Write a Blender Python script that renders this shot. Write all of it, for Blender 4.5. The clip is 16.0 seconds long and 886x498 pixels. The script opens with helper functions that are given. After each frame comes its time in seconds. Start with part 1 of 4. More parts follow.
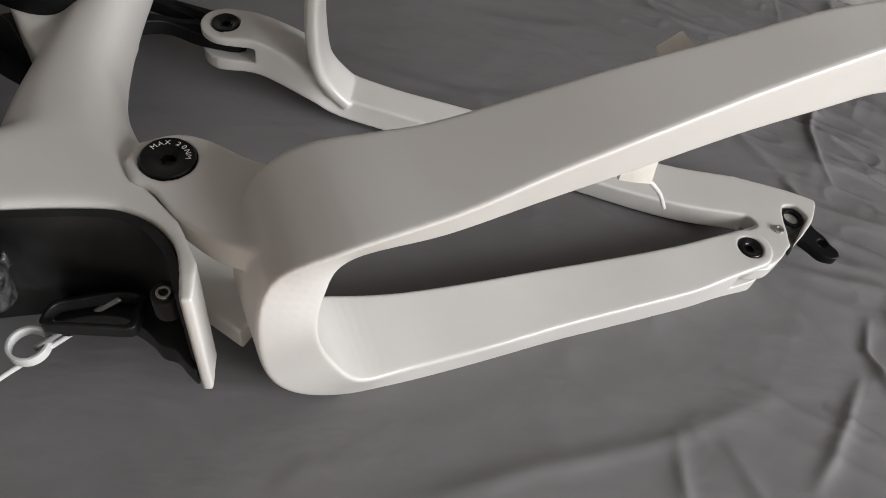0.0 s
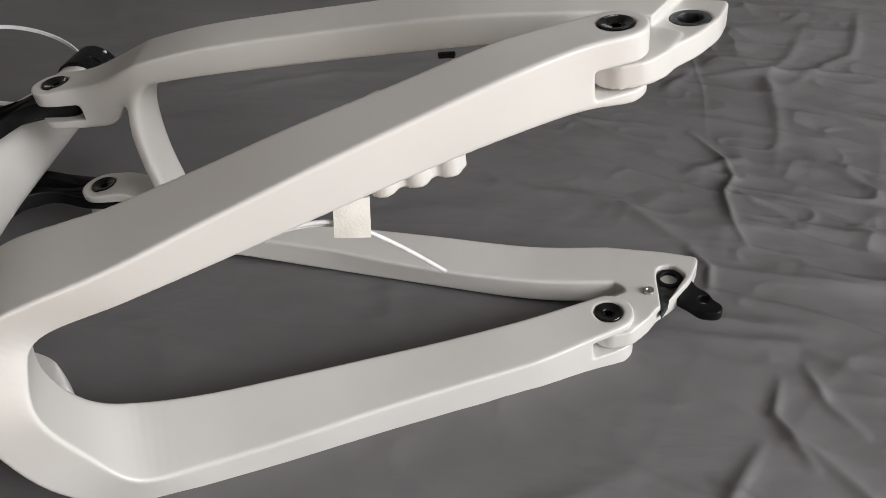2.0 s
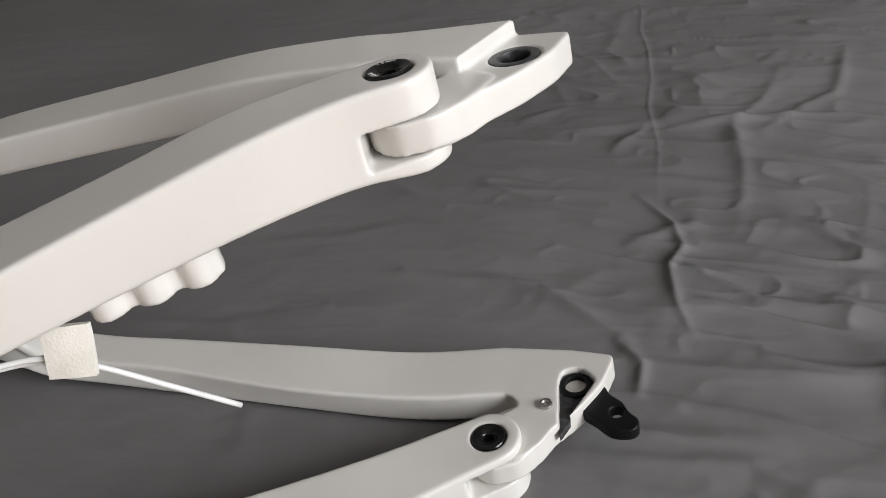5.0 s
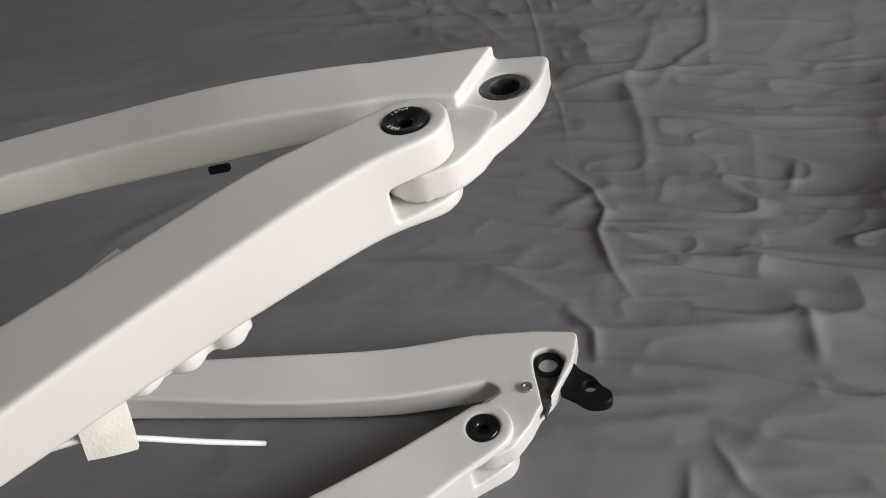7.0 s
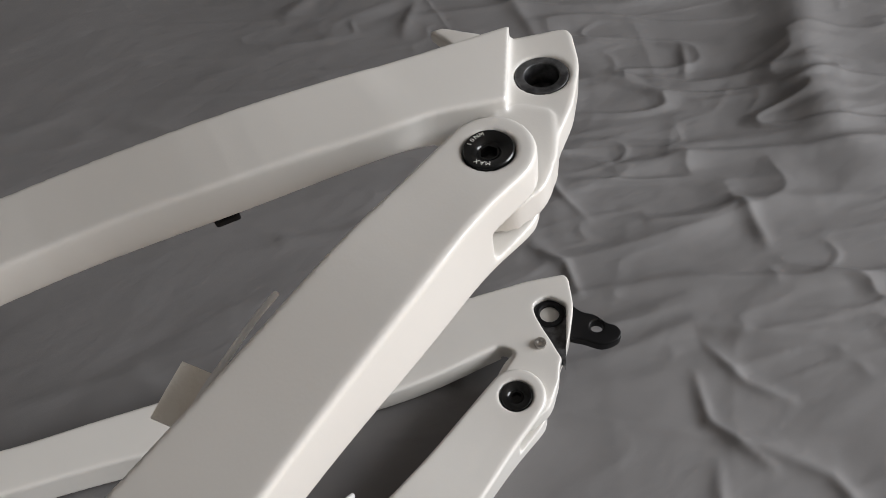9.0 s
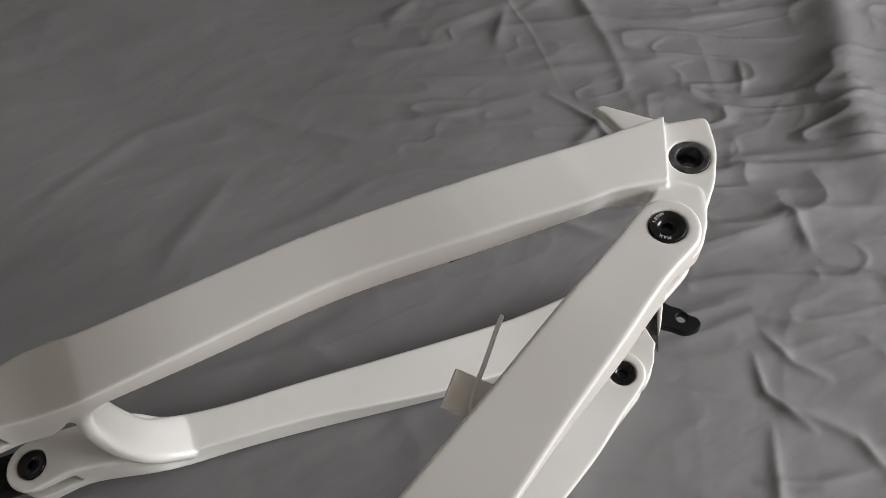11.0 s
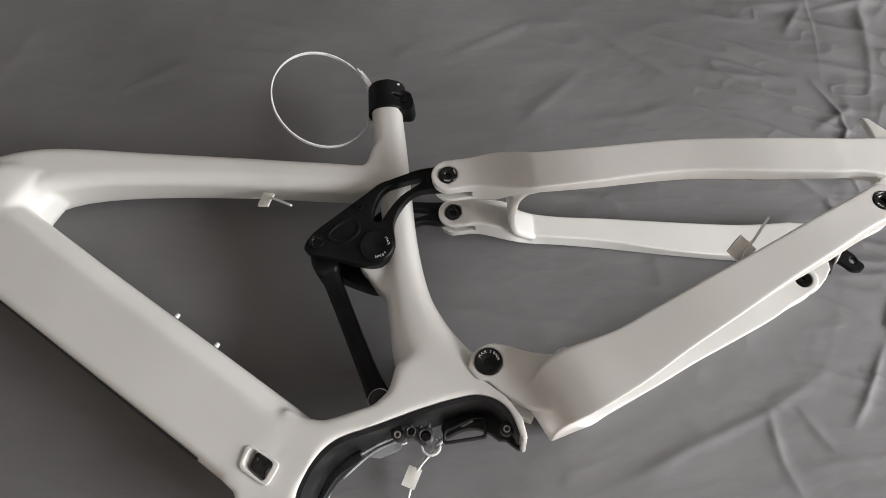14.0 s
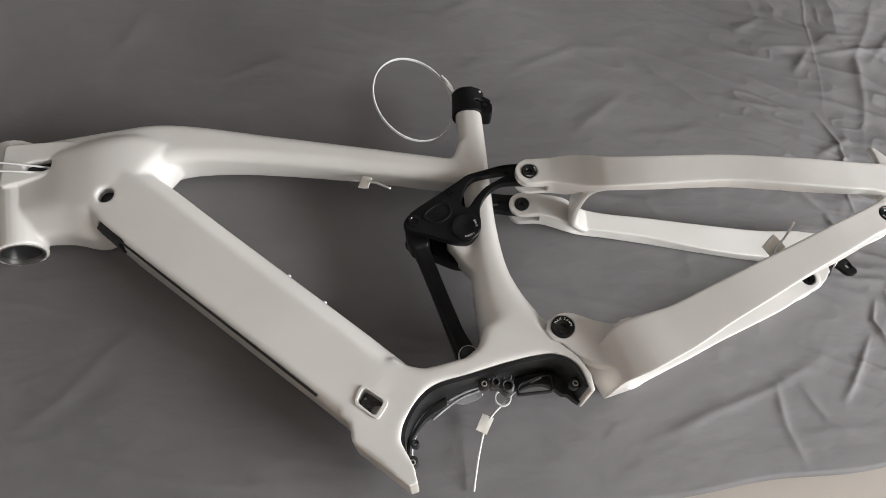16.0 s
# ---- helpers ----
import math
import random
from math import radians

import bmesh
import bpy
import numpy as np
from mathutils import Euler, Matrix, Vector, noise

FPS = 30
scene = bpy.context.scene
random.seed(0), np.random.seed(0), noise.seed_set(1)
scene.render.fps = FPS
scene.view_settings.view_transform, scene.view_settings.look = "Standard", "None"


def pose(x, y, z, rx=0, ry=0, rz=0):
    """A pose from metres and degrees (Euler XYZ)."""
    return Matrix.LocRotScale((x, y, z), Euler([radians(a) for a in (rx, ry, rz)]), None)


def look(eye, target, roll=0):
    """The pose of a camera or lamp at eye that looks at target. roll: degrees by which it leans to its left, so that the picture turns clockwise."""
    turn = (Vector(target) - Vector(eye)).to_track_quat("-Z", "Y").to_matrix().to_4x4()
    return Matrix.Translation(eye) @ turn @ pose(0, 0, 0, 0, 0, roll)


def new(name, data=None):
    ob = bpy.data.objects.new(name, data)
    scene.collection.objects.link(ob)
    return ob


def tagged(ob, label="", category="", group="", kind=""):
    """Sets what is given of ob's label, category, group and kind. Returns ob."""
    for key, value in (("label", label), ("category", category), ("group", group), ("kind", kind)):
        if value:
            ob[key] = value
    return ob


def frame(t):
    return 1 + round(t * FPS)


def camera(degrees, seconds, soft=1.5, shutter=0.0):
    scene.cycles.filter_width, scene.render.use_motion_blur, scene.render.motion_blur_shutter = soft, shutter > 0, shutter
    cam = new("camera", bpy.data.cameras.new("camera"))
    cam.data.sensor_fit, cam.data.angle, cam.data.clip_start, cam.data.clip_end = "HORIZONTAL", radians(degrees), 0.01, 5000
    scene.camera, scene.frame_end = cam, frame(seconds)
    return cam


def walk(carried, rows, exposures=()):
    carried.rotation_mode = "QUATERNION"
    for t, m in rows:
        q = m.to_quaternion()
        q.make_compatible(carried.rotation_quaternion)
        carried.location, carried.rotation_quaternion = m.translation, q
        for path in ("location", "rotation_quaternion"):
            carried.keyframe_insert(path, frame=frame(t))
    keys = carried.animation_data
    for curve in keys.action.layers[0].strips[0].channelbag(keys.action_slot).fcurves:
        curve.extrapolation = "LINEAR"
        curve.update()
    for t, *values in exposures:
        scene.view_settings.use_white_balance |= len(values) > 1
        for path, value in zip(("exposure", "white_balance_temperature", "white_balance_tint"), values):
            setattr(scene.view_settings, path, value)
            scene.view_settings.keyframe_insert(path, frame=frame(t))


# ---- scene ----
cam = camera(60.71, 16.0, soft=0.75)
EXPOSURES = [(0.0, 0.06), (2.0, -0.05), (4.0, -0.06), (7.5, -0.02), (10.5, 0.18), (12.0, 0.38), (13.0, 0.52), (16.0, 0.74)]
PATH = [
    (0, 0.0616, -0.231, 0.3796, 36.6, -12.7, -0.18),
    (0.5, 0.1222, -0.2544, 0.3848, 40.02, -10.59, 1.33),
    (1, 0.1794, -0.2616, 0.3887, 44.84, -6.47, 2.18),
    (1.5, 0.2328, -0.2655, 0.3765, 47.98, -2.44, 2.65),
    (2, 0.2756, -0.2707, 0.3572, 50.82, 1.66, 2.62),
    (2.5, 0.3085, -0.2542, 0.3658, 53.46, 5.12, 2.44),
    (3, 0.3351, -0.2392, 0.3519, 54.67, 6.51, 3.71),
    (3.5, 0.3619, -0.2092, 0.3223, 55.7, 7.16, 4.11),
    (4, 0.386, -0.1781, 0.3023, 56.77, 7.49, 4.28),
    (6.5, 0.357, -0.1859, 0.3276, 54.91, 7.78, -1.96),
    (7, 0.3267, -0.1667, 0.3524, 49.73, 5.49, -8.76),
    (7.5, 0.2908, -0.1273, 0.3846, 44.33, 3.05, -15.85),
    (8, 0.2794, -0.1, 0.3829, 41.37, 2.97, -21.35),
    (10.5, 0.1782, -0.0675, 0.4355, 35.17, 1.23, -30.62),
    (11, 0.1564, -0.0573, 0.5036, 32.68, 0.75, -27.6),
    (11.5, 0.1265, -0.0745, 0.5456, 28.29, -0.63, -23.73),
    (12, 0.0901, -0.0765, 0.5676, 26.25, -0.49, -19.01),
    (12.5, 0.0192, -0.0693, 0.5862, 24.77, -0.53, -14.84),
    (13, -0.0304, -0.0818, 0.6534, 23.94, 0.03, -12.45),
    (13.5, -0.064, -0.1085, 0.7233, 22.77, -1.16, -11.11),
    (14, -0.0732, -0.1735, 0.7721, 23.82, -0.72, -7.1),
    (14.5, -0.1053, -0.1974, 0.8162, 24.06, -1.17, -4.11),
    (15, -0.1628, -0.2107, 0.8293, 24.45, -2.2, -3.22),
    (15.5, -0.2047, -0.2178, 0.8518, 23.87, -3.86, -4.04),
    (16, -0.2279, -0.2382, 0.8753, 24.27, -5.46, -5.39),
]
walk(cam, [(t, pose(x, y, z, rx, ry, rz)) for t, x, y, z, rx, ry, rz in PATH], EXPOSURES)

# ---- light ----
world = bpy.data.worlds.new("world")
scene.world = world
world.use_nodes = True
wn = world.node_tree.nodes
sky = wn.new("ShaderNodeTexSky")
sky.sky_type, sky.sun_disc = "NISHITA", False
sky.sun_elevation, sky.sun_rotation = radians(35), radians(70)
world.node_tree.links.new(sky.outputs[0], wn["Background"].inputs[0])
wn["Background"].inputs[1].default_value = 0.08


def area_lamp(name, m, sx, sy, watts, colour):
    data = bpy.data.lights.new(name, "AREA")
    data.shape, data.size, data.size_y, data.energy, data.color = "RECTANGLE", sx, sy, watts, colour
    ob = new(name, data)
    ob.matrix_world = m
    return ob


area_lamp("window_daylight", look((2.88, -1.3, 1.3), (0, 0.1, 0.0)), 2.0, 1.4, 140, (0.97, 0.98, 1.0))


# ---- materials ----
def material(name, colour, rough=0.5, metal=0.0, coat=0.0, spec=0.5):
    m = bpy.data.materials.new(name)
    m.use_nodes = True
    b = m.node_tree.nodes["Principled BSDF"]
    b.inputs["Base Color"].default_value = (*colour, 1)
    b.inputs["Roughness"].default_value = rough
    b.inputs["Metallic"].default_value = metal
    b.inputs["Coat Weight"].default_value = coat
    b.inputs["Coat Roughness"].default_value = 0.12
    b.inputs["Specular IOR Level"].default_value = spec
    return m


def textured(m, scale, low, high, detail=5.0, rough=None, bump=0.0, bump_scale=None, stretch=None):
    """Colour that wanders between low and high, roughness between rough[0] and rough[1], and fine relief."""
    nt = m.node_tree
    b = nt.nodes["Principled BSDF"]
    coord = nt.nodes.new("ShaderNodeTexCoord")
    src = coord.outputs["Object"]
    if stretch:
        mp = nt.nodes.new("ShaderNodeMapping")
        mp.inputs["Scale"].default_value = stretch
        nt.links.new(src, mp.inputs["Vector"])
        src = mp.outputs["Vector"]
    tex = nt.nodes.new("ShaderNodeTexNoise")
    tex.inputs["Scale"].default_value, tex.inputs["Detail"].default_value = scale, detail
    nt.links.new(src, tex.inputs["Vector"])
    ramp = nt.nodes.new("ShaderNodeValToRGB")
    ramp.color_ramp.elements[0].position, ramp.color_ramp.elements[1].position = 0.35, 0.65
    ramp.color_ramp.elements[0].color, ramp.color_ramp.elements[1].color = (*low, 1), (*high, 1)
    nt.links.new(tex.outputs["Fac"], ramp.inputs["Fac"])
    nt.links.new(ramp.outputs["Color"], b.inputs["Base Color"])
    if rough:
        mr = nt.nodes.new("ShaderNodeMapRange")
        mr.inputs["To Min"].default_value, mr.inputs["To Max"].default_value = rough
        nt.links.new(tex.outputs["Fac"], mr.inputs["Value"])
        nt.links.new(mr.outputs["Result"], b.inputs["Roughness"])
    if bump:
        fine = nt.nodes.new("ShaderNodeTexNoise")
        fine.inputs["Scale"].default_value, fine.inputs["Detail"].default_value = bump_scale or scale * 8, 3.0
        nt.links.new(src, fine.inputs["Vector"])
        bp = nt.nodes.new("ShaderNodeBump")
        bp.inputs["Strength"].default_value, bp.inputs["Distance"].default_value = bump, 0.001
        nt.links.new(fine.outputs["Fac"], bp.inputs["Height"])
        nt.links.new(bp.outputs["Normal"], b.inputs["Normal"])
    return m


WHITE = textured(material("satin_white_paint", (0.8, 0.78, 0.75), 0.32, coat=0.35), 9, (0.645, 0.625, 0.59), (0.69, 0.67, 0.635), rough=(0.28, 0.4), bump=0.03, bump_scale=900)
BLACK = textured(material("black_anodised", (0.006, 0.006, 0.0065), 0.4, spec=0.18), 30, (0.004, 0.004, 0.0045), (0.009, 0.009, 0.0095), rough=(0.32, 0.5), bump=0.04, bump_scale=1500)
GLOSS = textured(material("black_bolt", (0.008, 0.008, 0.008), 0.2, spec=0.4), 60, (0.004, 0.004, 0.004), (0.008, 0.008, 0.008), rough=(0.14, 0.28))
CARBON = textured(material("raw_carbon", (0.03, 0.03, 0.032), 0.35), 260, (0.012, 0.012, 0.013), (0.07, 0.07, 0.072), detail=2, rough=(0.25, 0.5), bump=0.1, bump_scale=400)
# bare carbon of the motor bay; also the black that stands for shade in holes
LINING_AND_SHADE = textured(material("bare_carbon_lining_and_hole_shade", (0.02, 0.021, 0.022), 0.4), 40, (0.004, 0.0042, 0.0045), (0.016, 0.0165, 0.017), rough=(0.3, 0.6), bump=0.1, bump_scale=300)
STEEL = material("steel", (0.55, 0.54, 0.52), 0.3, metal=1.0)
PRINT = material("white_print", (0.75, 0.74, 0.72), 0.5)
# clear plastic inside the motor bay, its shade put into a darker grey
SHADED_CLEAR = textured(material("shaded_clear", (0.4, 0.4, 0.4), 0.25), 80, (0.24, 0.245, 0.25), (0.36, 0.365, 0.37), rough=(0.18, 0.3))
NYLON = textured(material("clear_nylon", (0.72, 0.72, 0.71), 0.35), 80, (0.66, 0.66, 0.65), (0.76, 0.76, 0.75))
FOAM = textured(material("foam_tape", (0.78, 0.75, 0.68), 0.75), 70, (0.7, 0.67, 0.6), (0.8, 0.775, 0.72), bump=0.25, bump_scale=900)
CLOTH = textured(material("grey_cloth", (0.15, 0.147, 0.145), 0.75), 3.0, (0.13, 0.1255, 0.125), (0.16, 0.1545, 0.1535), rough=(0.62, 0.8), bump=0.12, bump_scale=1800)
# soft crumple of the cloth under its weave
nt = CLOTH.node_tree
crumple = nt.nodes.new("ShaderNodeTexNoise")
crumple.inputs["Scale"].default_value, crumple.inputs["Detail"].default_value, crumple.inputs["Distortion"].default_value = 17.0, 4.0, 0.15
cb = nt.nodes.new("ShaderNodeBump")
cb.inputs["Strength"].default_value, cb.inputs["Distance"].default_value = 0.4, 0.008
src = nt.nodes.new("ShaderNodeTexCoord")
mp = nt.nodes.new("ShaderNodeMapping")
mp.inputs["Rotation"].default_value, mp.inputs["Scale"].default_value = (0, 0, radians(25)), (0.6, 1.3, 1.0)
nt.links.new(src.outputs["Object"], mp.inputs["Vector"])
nt.links.new(mp.outputs["Vector"], crumple.inputs["Vector"])
nt.links.new(crumple.outputs["Fac"], cb.inputs["Height"])
weave = [n for n in nt.nodes if n.bl_idname == "ShaderNodeBump" and n != cb][0]
nt.links.new(cb.outputs["Normal"], weave.inputs["Normal"])
TILE = textured(material("beige_tile", (0.6, 0.5, 0.4), 0.25), 6, (0.62, 0.42, 0.27), (0.76, 0.56, 0.39), rough=(0.35, 0.5))
GROUT = material("grout", (0.35, 0.31, 0.27), 0.8)
PLASTER = textured(material("plaster", (0.7, 0.69, 0.67), 0.85), 4, (0.32, 0.31, 0.3), (0.37, 0.36, 0.35), bump=0.1)

# ---- mesh helpers, in the frame's own axes: u to the rear, v up the seat tube, w to the left flank ----
MID = -0.015
TILT = Matrix(((0.99597, 0, -0.08964, 0), (0, 1, 0, 0), (0.08964, 0, 0.99597, 0.0891), (0, 0, 0, 1)))


def mesh_from(bm, name, smooth=True):
    bmesh.ops.recalc_face_normals(bm, faces=bm.faces)
    me = bpy.data.meshes.new(name)
    bm.to_mesh(me)
    bm.free()
    if smooth:
        me.shade_smooth()
    return me


def part(name, bm, mat, parent, label="", smooth=True, angle=None):
    me = bm if isinstance(bm, bpy.types.Mesh) else mesh_from(bm, name, smooth)
    if angle:
        me.shade_smooth()
        me.set_sharp_from_angle(angle=radians(angle))
    me.materials.append(mat)
    ob = new(name, me)
    ob.parent = parent
    return tagged(ob, label)


def bridge(bm, rings, close=True):
    vs = [[bm.verts.new(p) for p in r] for r in rings]
    n = len(vs[0])
    for a, b in zip(vs, vs[1:]):
        for i in range(n):
            bm.faces.new((a[i], a[(i + 1) % n], b[(i + 1) % n], b[i]))
    if close:
        bm.faces.new(vs[0][::-1])
        bm.faces.new(vs[-1])
    return bm


def ring(c, a, b, ha, hb, power=3.5, n=28):
    """A superellipse round c, half sizes ha and hb along a and b."""
    c, a, b = Vector(c), Vector(a).normalized(), Vector(b).normalized()
    out = []
    for i in range(n):
        s = 2 * math.pi * i / n
        x, y = math.cos(s), math.sin(s)
        out.append(c + a * (ha * math.copysign(abs(x) ** (2 / power), x)) + b * (hb * math.copysign(abs(y) ** (2 / power), y)))
    return out


def spline(points, n):
    """Catmull-Rom through rows of numbers, n steps a span."""
    p = [np.array(q, float) for q in points]
    p = [2 * p[0] - p[1]] + p + [2 * p[-1] - p[-2]]
    out = []
    for i in range(1, len(p) - 2):
        for k in range(n):
            t = k / n
            out.append(0.5 * (2 * p[i] + (p[i + 1] - p[i - 1]) * t + (2 * p[i - 1] - 5 * p[i] + 4 * p[i + 1] - p[i + 2]) * t * t + (3 * p[i] - p[i - 1] - 3 * p[i + 1] + p[i + 2]) * t**3))
    return out + [p[-2]]


def tube(bm, rows, up=(0, 0, 1), power=3.5, n=28, steps=6):
    """A swept bar. Rows: u, v, w, half size across (in up x direction), half size along up."""
    s = spline(rows, steps)
    rings = []
    for i, q in enumerate(s):
        d = Vector((s[min(i + 1, len(s) - 1)] - s[max(i - 1, 0)])[:3]).normalized()
        b = Vector(up)
        b = (b - d * b.dot(d)).normalized()
        rings.append(ring(q[:3], b.cross(d), b, q[3], q[4], power, n))
    return bridge(bm, rings)


def slab(outline, w0, w1, holes=(), bm=None, bevel=0.0):
    """A plate with that outline in u and v, between two heights, with holes through it."""
    out = bm or bmesh.new()
    b = bmesh.new()
    for loop in (outline, *holes):
        vs = [b.verts.new((p[0], p[1], w0)) for p in loop]
        for i in range(len(vs)):
            b.edges.new((vs[i], vs[(i + 1) % len(vs)]))
    bmesh.ops.triangle_fill(b, use_beauty=True, use_dissolve=False, edges=b.edges[:])
    bmesh.ops.dissolve_limit(b, angle_limit=0.01, verts=b.verts[:], edges=b.edges[:])
    r = bmesh.ops.extrude_face_region(b, geom=b.faces[:])
    for v in [e for e in r["geom"] if isinstance(e, bmesh.types.BMVert)]:
        v.co.z = w1
    bmesh.ops.recalc_face_normals(b, faces=b.faces[:])
    if bevel:
        rim = [e for e in b.edges if e.is_manifold and e.calc_face_angle(0) > 0.9 and abs(e.verts[0].co.z - e.verts[1].co.z) < 1e-6]
        bmesh.ops.bevel(b, geom=rim, offset=bevel, segments=3, profile=0.6, affect="EDGES", clamp_overlap=True)
    add(out, b)
    return out


def add(bm, other, m=None):
    me = bpy.data.meshes.new("tmp")
    other.to_mesh(me)
    other.free()
    if m:
        me.transform(m)
    bm.from_mesh(me)
    bpy.data.meshes.remove(me)
    return bm


def disc(c, r, n=32):
    return [(c[0] + r * math.cos(2 * math.pi * i / n), c[1] + r * math.sin(2 * math.pi * i / n)) for i in range(n)]


def rounded(points, n=4):
    """A closed smooth outline through a few corners."""
    p = [np.array(q, float) for q in points]
    m = len(p)
    out = []
    for i in range(m):
        a, b, c, d = p[i - 1], p[i], p[(i + 1) % m], p[(i + 2) % m]
        for k in range(n):
            t = k / n
            out.append(tuple(0.5 * (2 * b + (c - a) * t + (2 * a - 5 * b + 4 * c - d) * t * t + (3 * b - a - 3 * c + d) * t**3)))
    return out


def fillet(points, r, n=5):
    """A closed outline of straight edges with rounded corners; r one number, or one for each corner."""
    m, out = len(points), []
    for i in range(m):
        a, b, c = (Vector(points[j % m][:2]) for j in (i - 1, i, i + 1))
        rr = r[i] if isinstance(r, (list, tuple)) else r
        d1, d2 = (a - b), (c - b)
        k = min(rr, 0.45 * d1.length, 0.45 * d2.length)
        p, q = b + d1.normalized() * k, b + d2.normalized() * k
        for j in range(n + 1):
            t = j / n
            out.append(tuple((1 - t) ** 2 * p + 2 * t * (1 - t) * b + t * t * q))
    return out


def cylinder(a, b, r, r2=None, n=28, bm=None):
    a, b = Vector(a), Vector(b)
    d = (b - a).normalized()
    s = d.orthogonal().normalized()
    t = d.cross(s)
    out = bm or bmesh.new()
    return bridge(out, [[c + s * (q * math.cos(2 * math.pi * i / n)) + t * (q * math.sin(2 * math.pi * i / n)) for i in range(n)] for c, q in ((a, r), (b, r2 or r))])


def evaluated(me, mods):
    """The mesh after modifiers, each a function that sets one up on an object."""
    ob = new("tmp", me)
    for f in mods:
        f(ob)
    bpy.context.view_layer.update()
    res = bpy.data.meshes.new_from_object(ob.evaluated_get(bpy.context.evaluated_depsgraph_get()))
    bpy.data.objects.remove(ob)
    return res


def islands(bm):
    """The separate closed shells of a bmesh, each a mesh of its own."""
    bm.verts.ensure_lookup_table()
    seen, out = set(), []
    for v in bm.verts:
        if v.index in seen:
            continue
        stack, own = [v], []
        seen.add(v.index)
        while stack:
            q = stack.pop()
            own.append(q)
            for e in q.link_edges:
                o = e.other_vert(q)
                if o.index not in seen:
                    seen.add(o.index)
                    stack.append(o)
        order = {q.index: k for k, q in enumerate(own)}
        faces = {f for q in own for f in q.link_faces}
        me = bpy.data.meshes.new("shell")
        me.from_pydata([tuple(q.co) for q in own], [], [[order[q.index] for q in f.verts] for f in sorted(faces, key=lambda f: f.index)])
        out.append(me)
    return out


def reach(me):
    co = np.empty(len(me.vertices) * 3)
    me.vertices.foreach_get("co", co)
    co = co.reshape(-1, 3)
    return co.min(0), co.max(0)


def moulded(bm, name, voxel=0.0022, smooth=6, cuts=(), factor=0.5):
    """Overlapping bars and plates, with the cuts taken out of each, fused into one moulded shell with narrow rounded edges."""
    bmesh.ops.recalc_face_normals(bm, faces=bm.faces)
    bm.verts.index_update()
    bm.faces.index_update()
    shells = islands(bm)
    bm.free()
    for c in cuts:
        tool = new("tool", mesh_from(c, "tool", False))
        lo, hi = reach(tool.data)

        def bite(ob):
            m = ob.modifiers.new("bite", "BOOLEAN")
            m.operation, m.solver, m.object = "DIFFERENCE", "EXACT", tool

        for k, shell in enumerate(shells):
            if len(shell.vertices):
                a, b = reach(shell)
                if (a < hi).all() and (lo < b).all():
                    shells[k] = evaluated(shell, [bite])
        bpy.data.objects.remove(tool)
    bm = bmesh.new()
    for shell in shells:
        bm.from_mesh(shell)
    me = mesh_from(bm, name)

    def remesh(ob):
        m = ob.modifiers.new("fuse", "REMESH")
        m.mode, m.voxel_size, m.use_smooth_shade = "VOXEL", voxel, True

    def soften(ob):
        m = ob.modifiers.new("soften", "SMOOTH")
        m.factor, m.iterations = factor, smooth

    me = evaluated(me, [remesh, soften])
    me.name = name
    me.shade_smooth()
    return me


def blend(me, spots):
    """Smooth a moulded shell round some places, so that bars run into each other; each a place, a radius and a number of passes."""
    n = len(me.vertices)
    co = np.empty(n * 3)
    me.vertices.foreach_get("co", co)
    co = co.reshape(-1, 3)
    ed = np.empty(len(me.edges) * 2, int)
    me.edges.foreach_get("vertices", ed)
    a, b = ed[::2], ed[1::2]
    for place, radius, passes in spots:
        d = np.linalg.norm(co - np.array(place), axis=1)
        near = d < radius
        w = np.clip(1.6 * (1 - d / radius), 0, 1)[:, None]
        index = np.cumsum(near) - 1
        keep = near[a] & near[b]
        p, q, m = index[a[keep]], index[b[keep]], int(near.sum())
        c, w = co[near], 0.6 * w[near]
        count = (np.bincount(p, minlength=m) + np.bincount(q, minlength=m)).clip(1)[:, None]
        for _ in range(passes):
            total = np.stack([np.bincount(p, c[q, k], m) + np.bincount(q, c[p, k], m) for k in range(3)], 1)
            c = c + w * (total / count - c)
        co[near] = c
    me.vertices.foreach_set("co", co.ravel())
    me.update()
    return me


def thing(name, label, category, m=None, **more):
    ob = new(name)
    ob.empty_display_size = 0.05
    if m:
        ob.matrix_world = m
    return tagged(ob, label, category, **more)


def wire(name, points, r, mat, parent=None, steps=8, label=""):
    bm = tube(bmesh.new(), [(*p, r, r) for p in points], up=(0.1, 0.2, 0.97), power=2, n=10, steps=steps)
    return part(name, bm, mat, parent, label)

# ---- room ----
def box(bm, lo, hi):
    g = bmesh.ops.create_cube(bm, size=1)
    for v in g["verts"]:
        v.co = Vector([lo[i] + (v.co[i] + 0.5) * (hi[i] - lo[i]) for i in range(3)])
    return bm


def structure(name, bm, mat, label, category, smooth=False):
    return tagged(part(name, bm, mat, None, smooth=smooth), label, category, kind="structure")


structure("floor", box(bmesh.new(), (-2.6, -2.6, -0.1), (2.9, 2.6, -0.02)), GROUT, "grout bed under beige ceramic floor tiles", "floor")
structure("ceiling", box(bmesh.new(), (-2.6, -2.6, 2.6), (2.9, 2.6, 2.7)), PLASTER, "plain grey-painted plaster ceiling", "ceiling")
structure("wall_west", box(bmesh.new(), (-2.7, -2.7, -0.1), (-2.6, 2.7, 2.7)), PLASTER, "plain grey-painted plaster wall", "wall")
structure("wall_north", box(bmesh.new(), (-2.6, 2.6, -0.1), (2.9, 2.7, 2.7)), PLASTER, "plain grey-painted plaster wall", "wall")
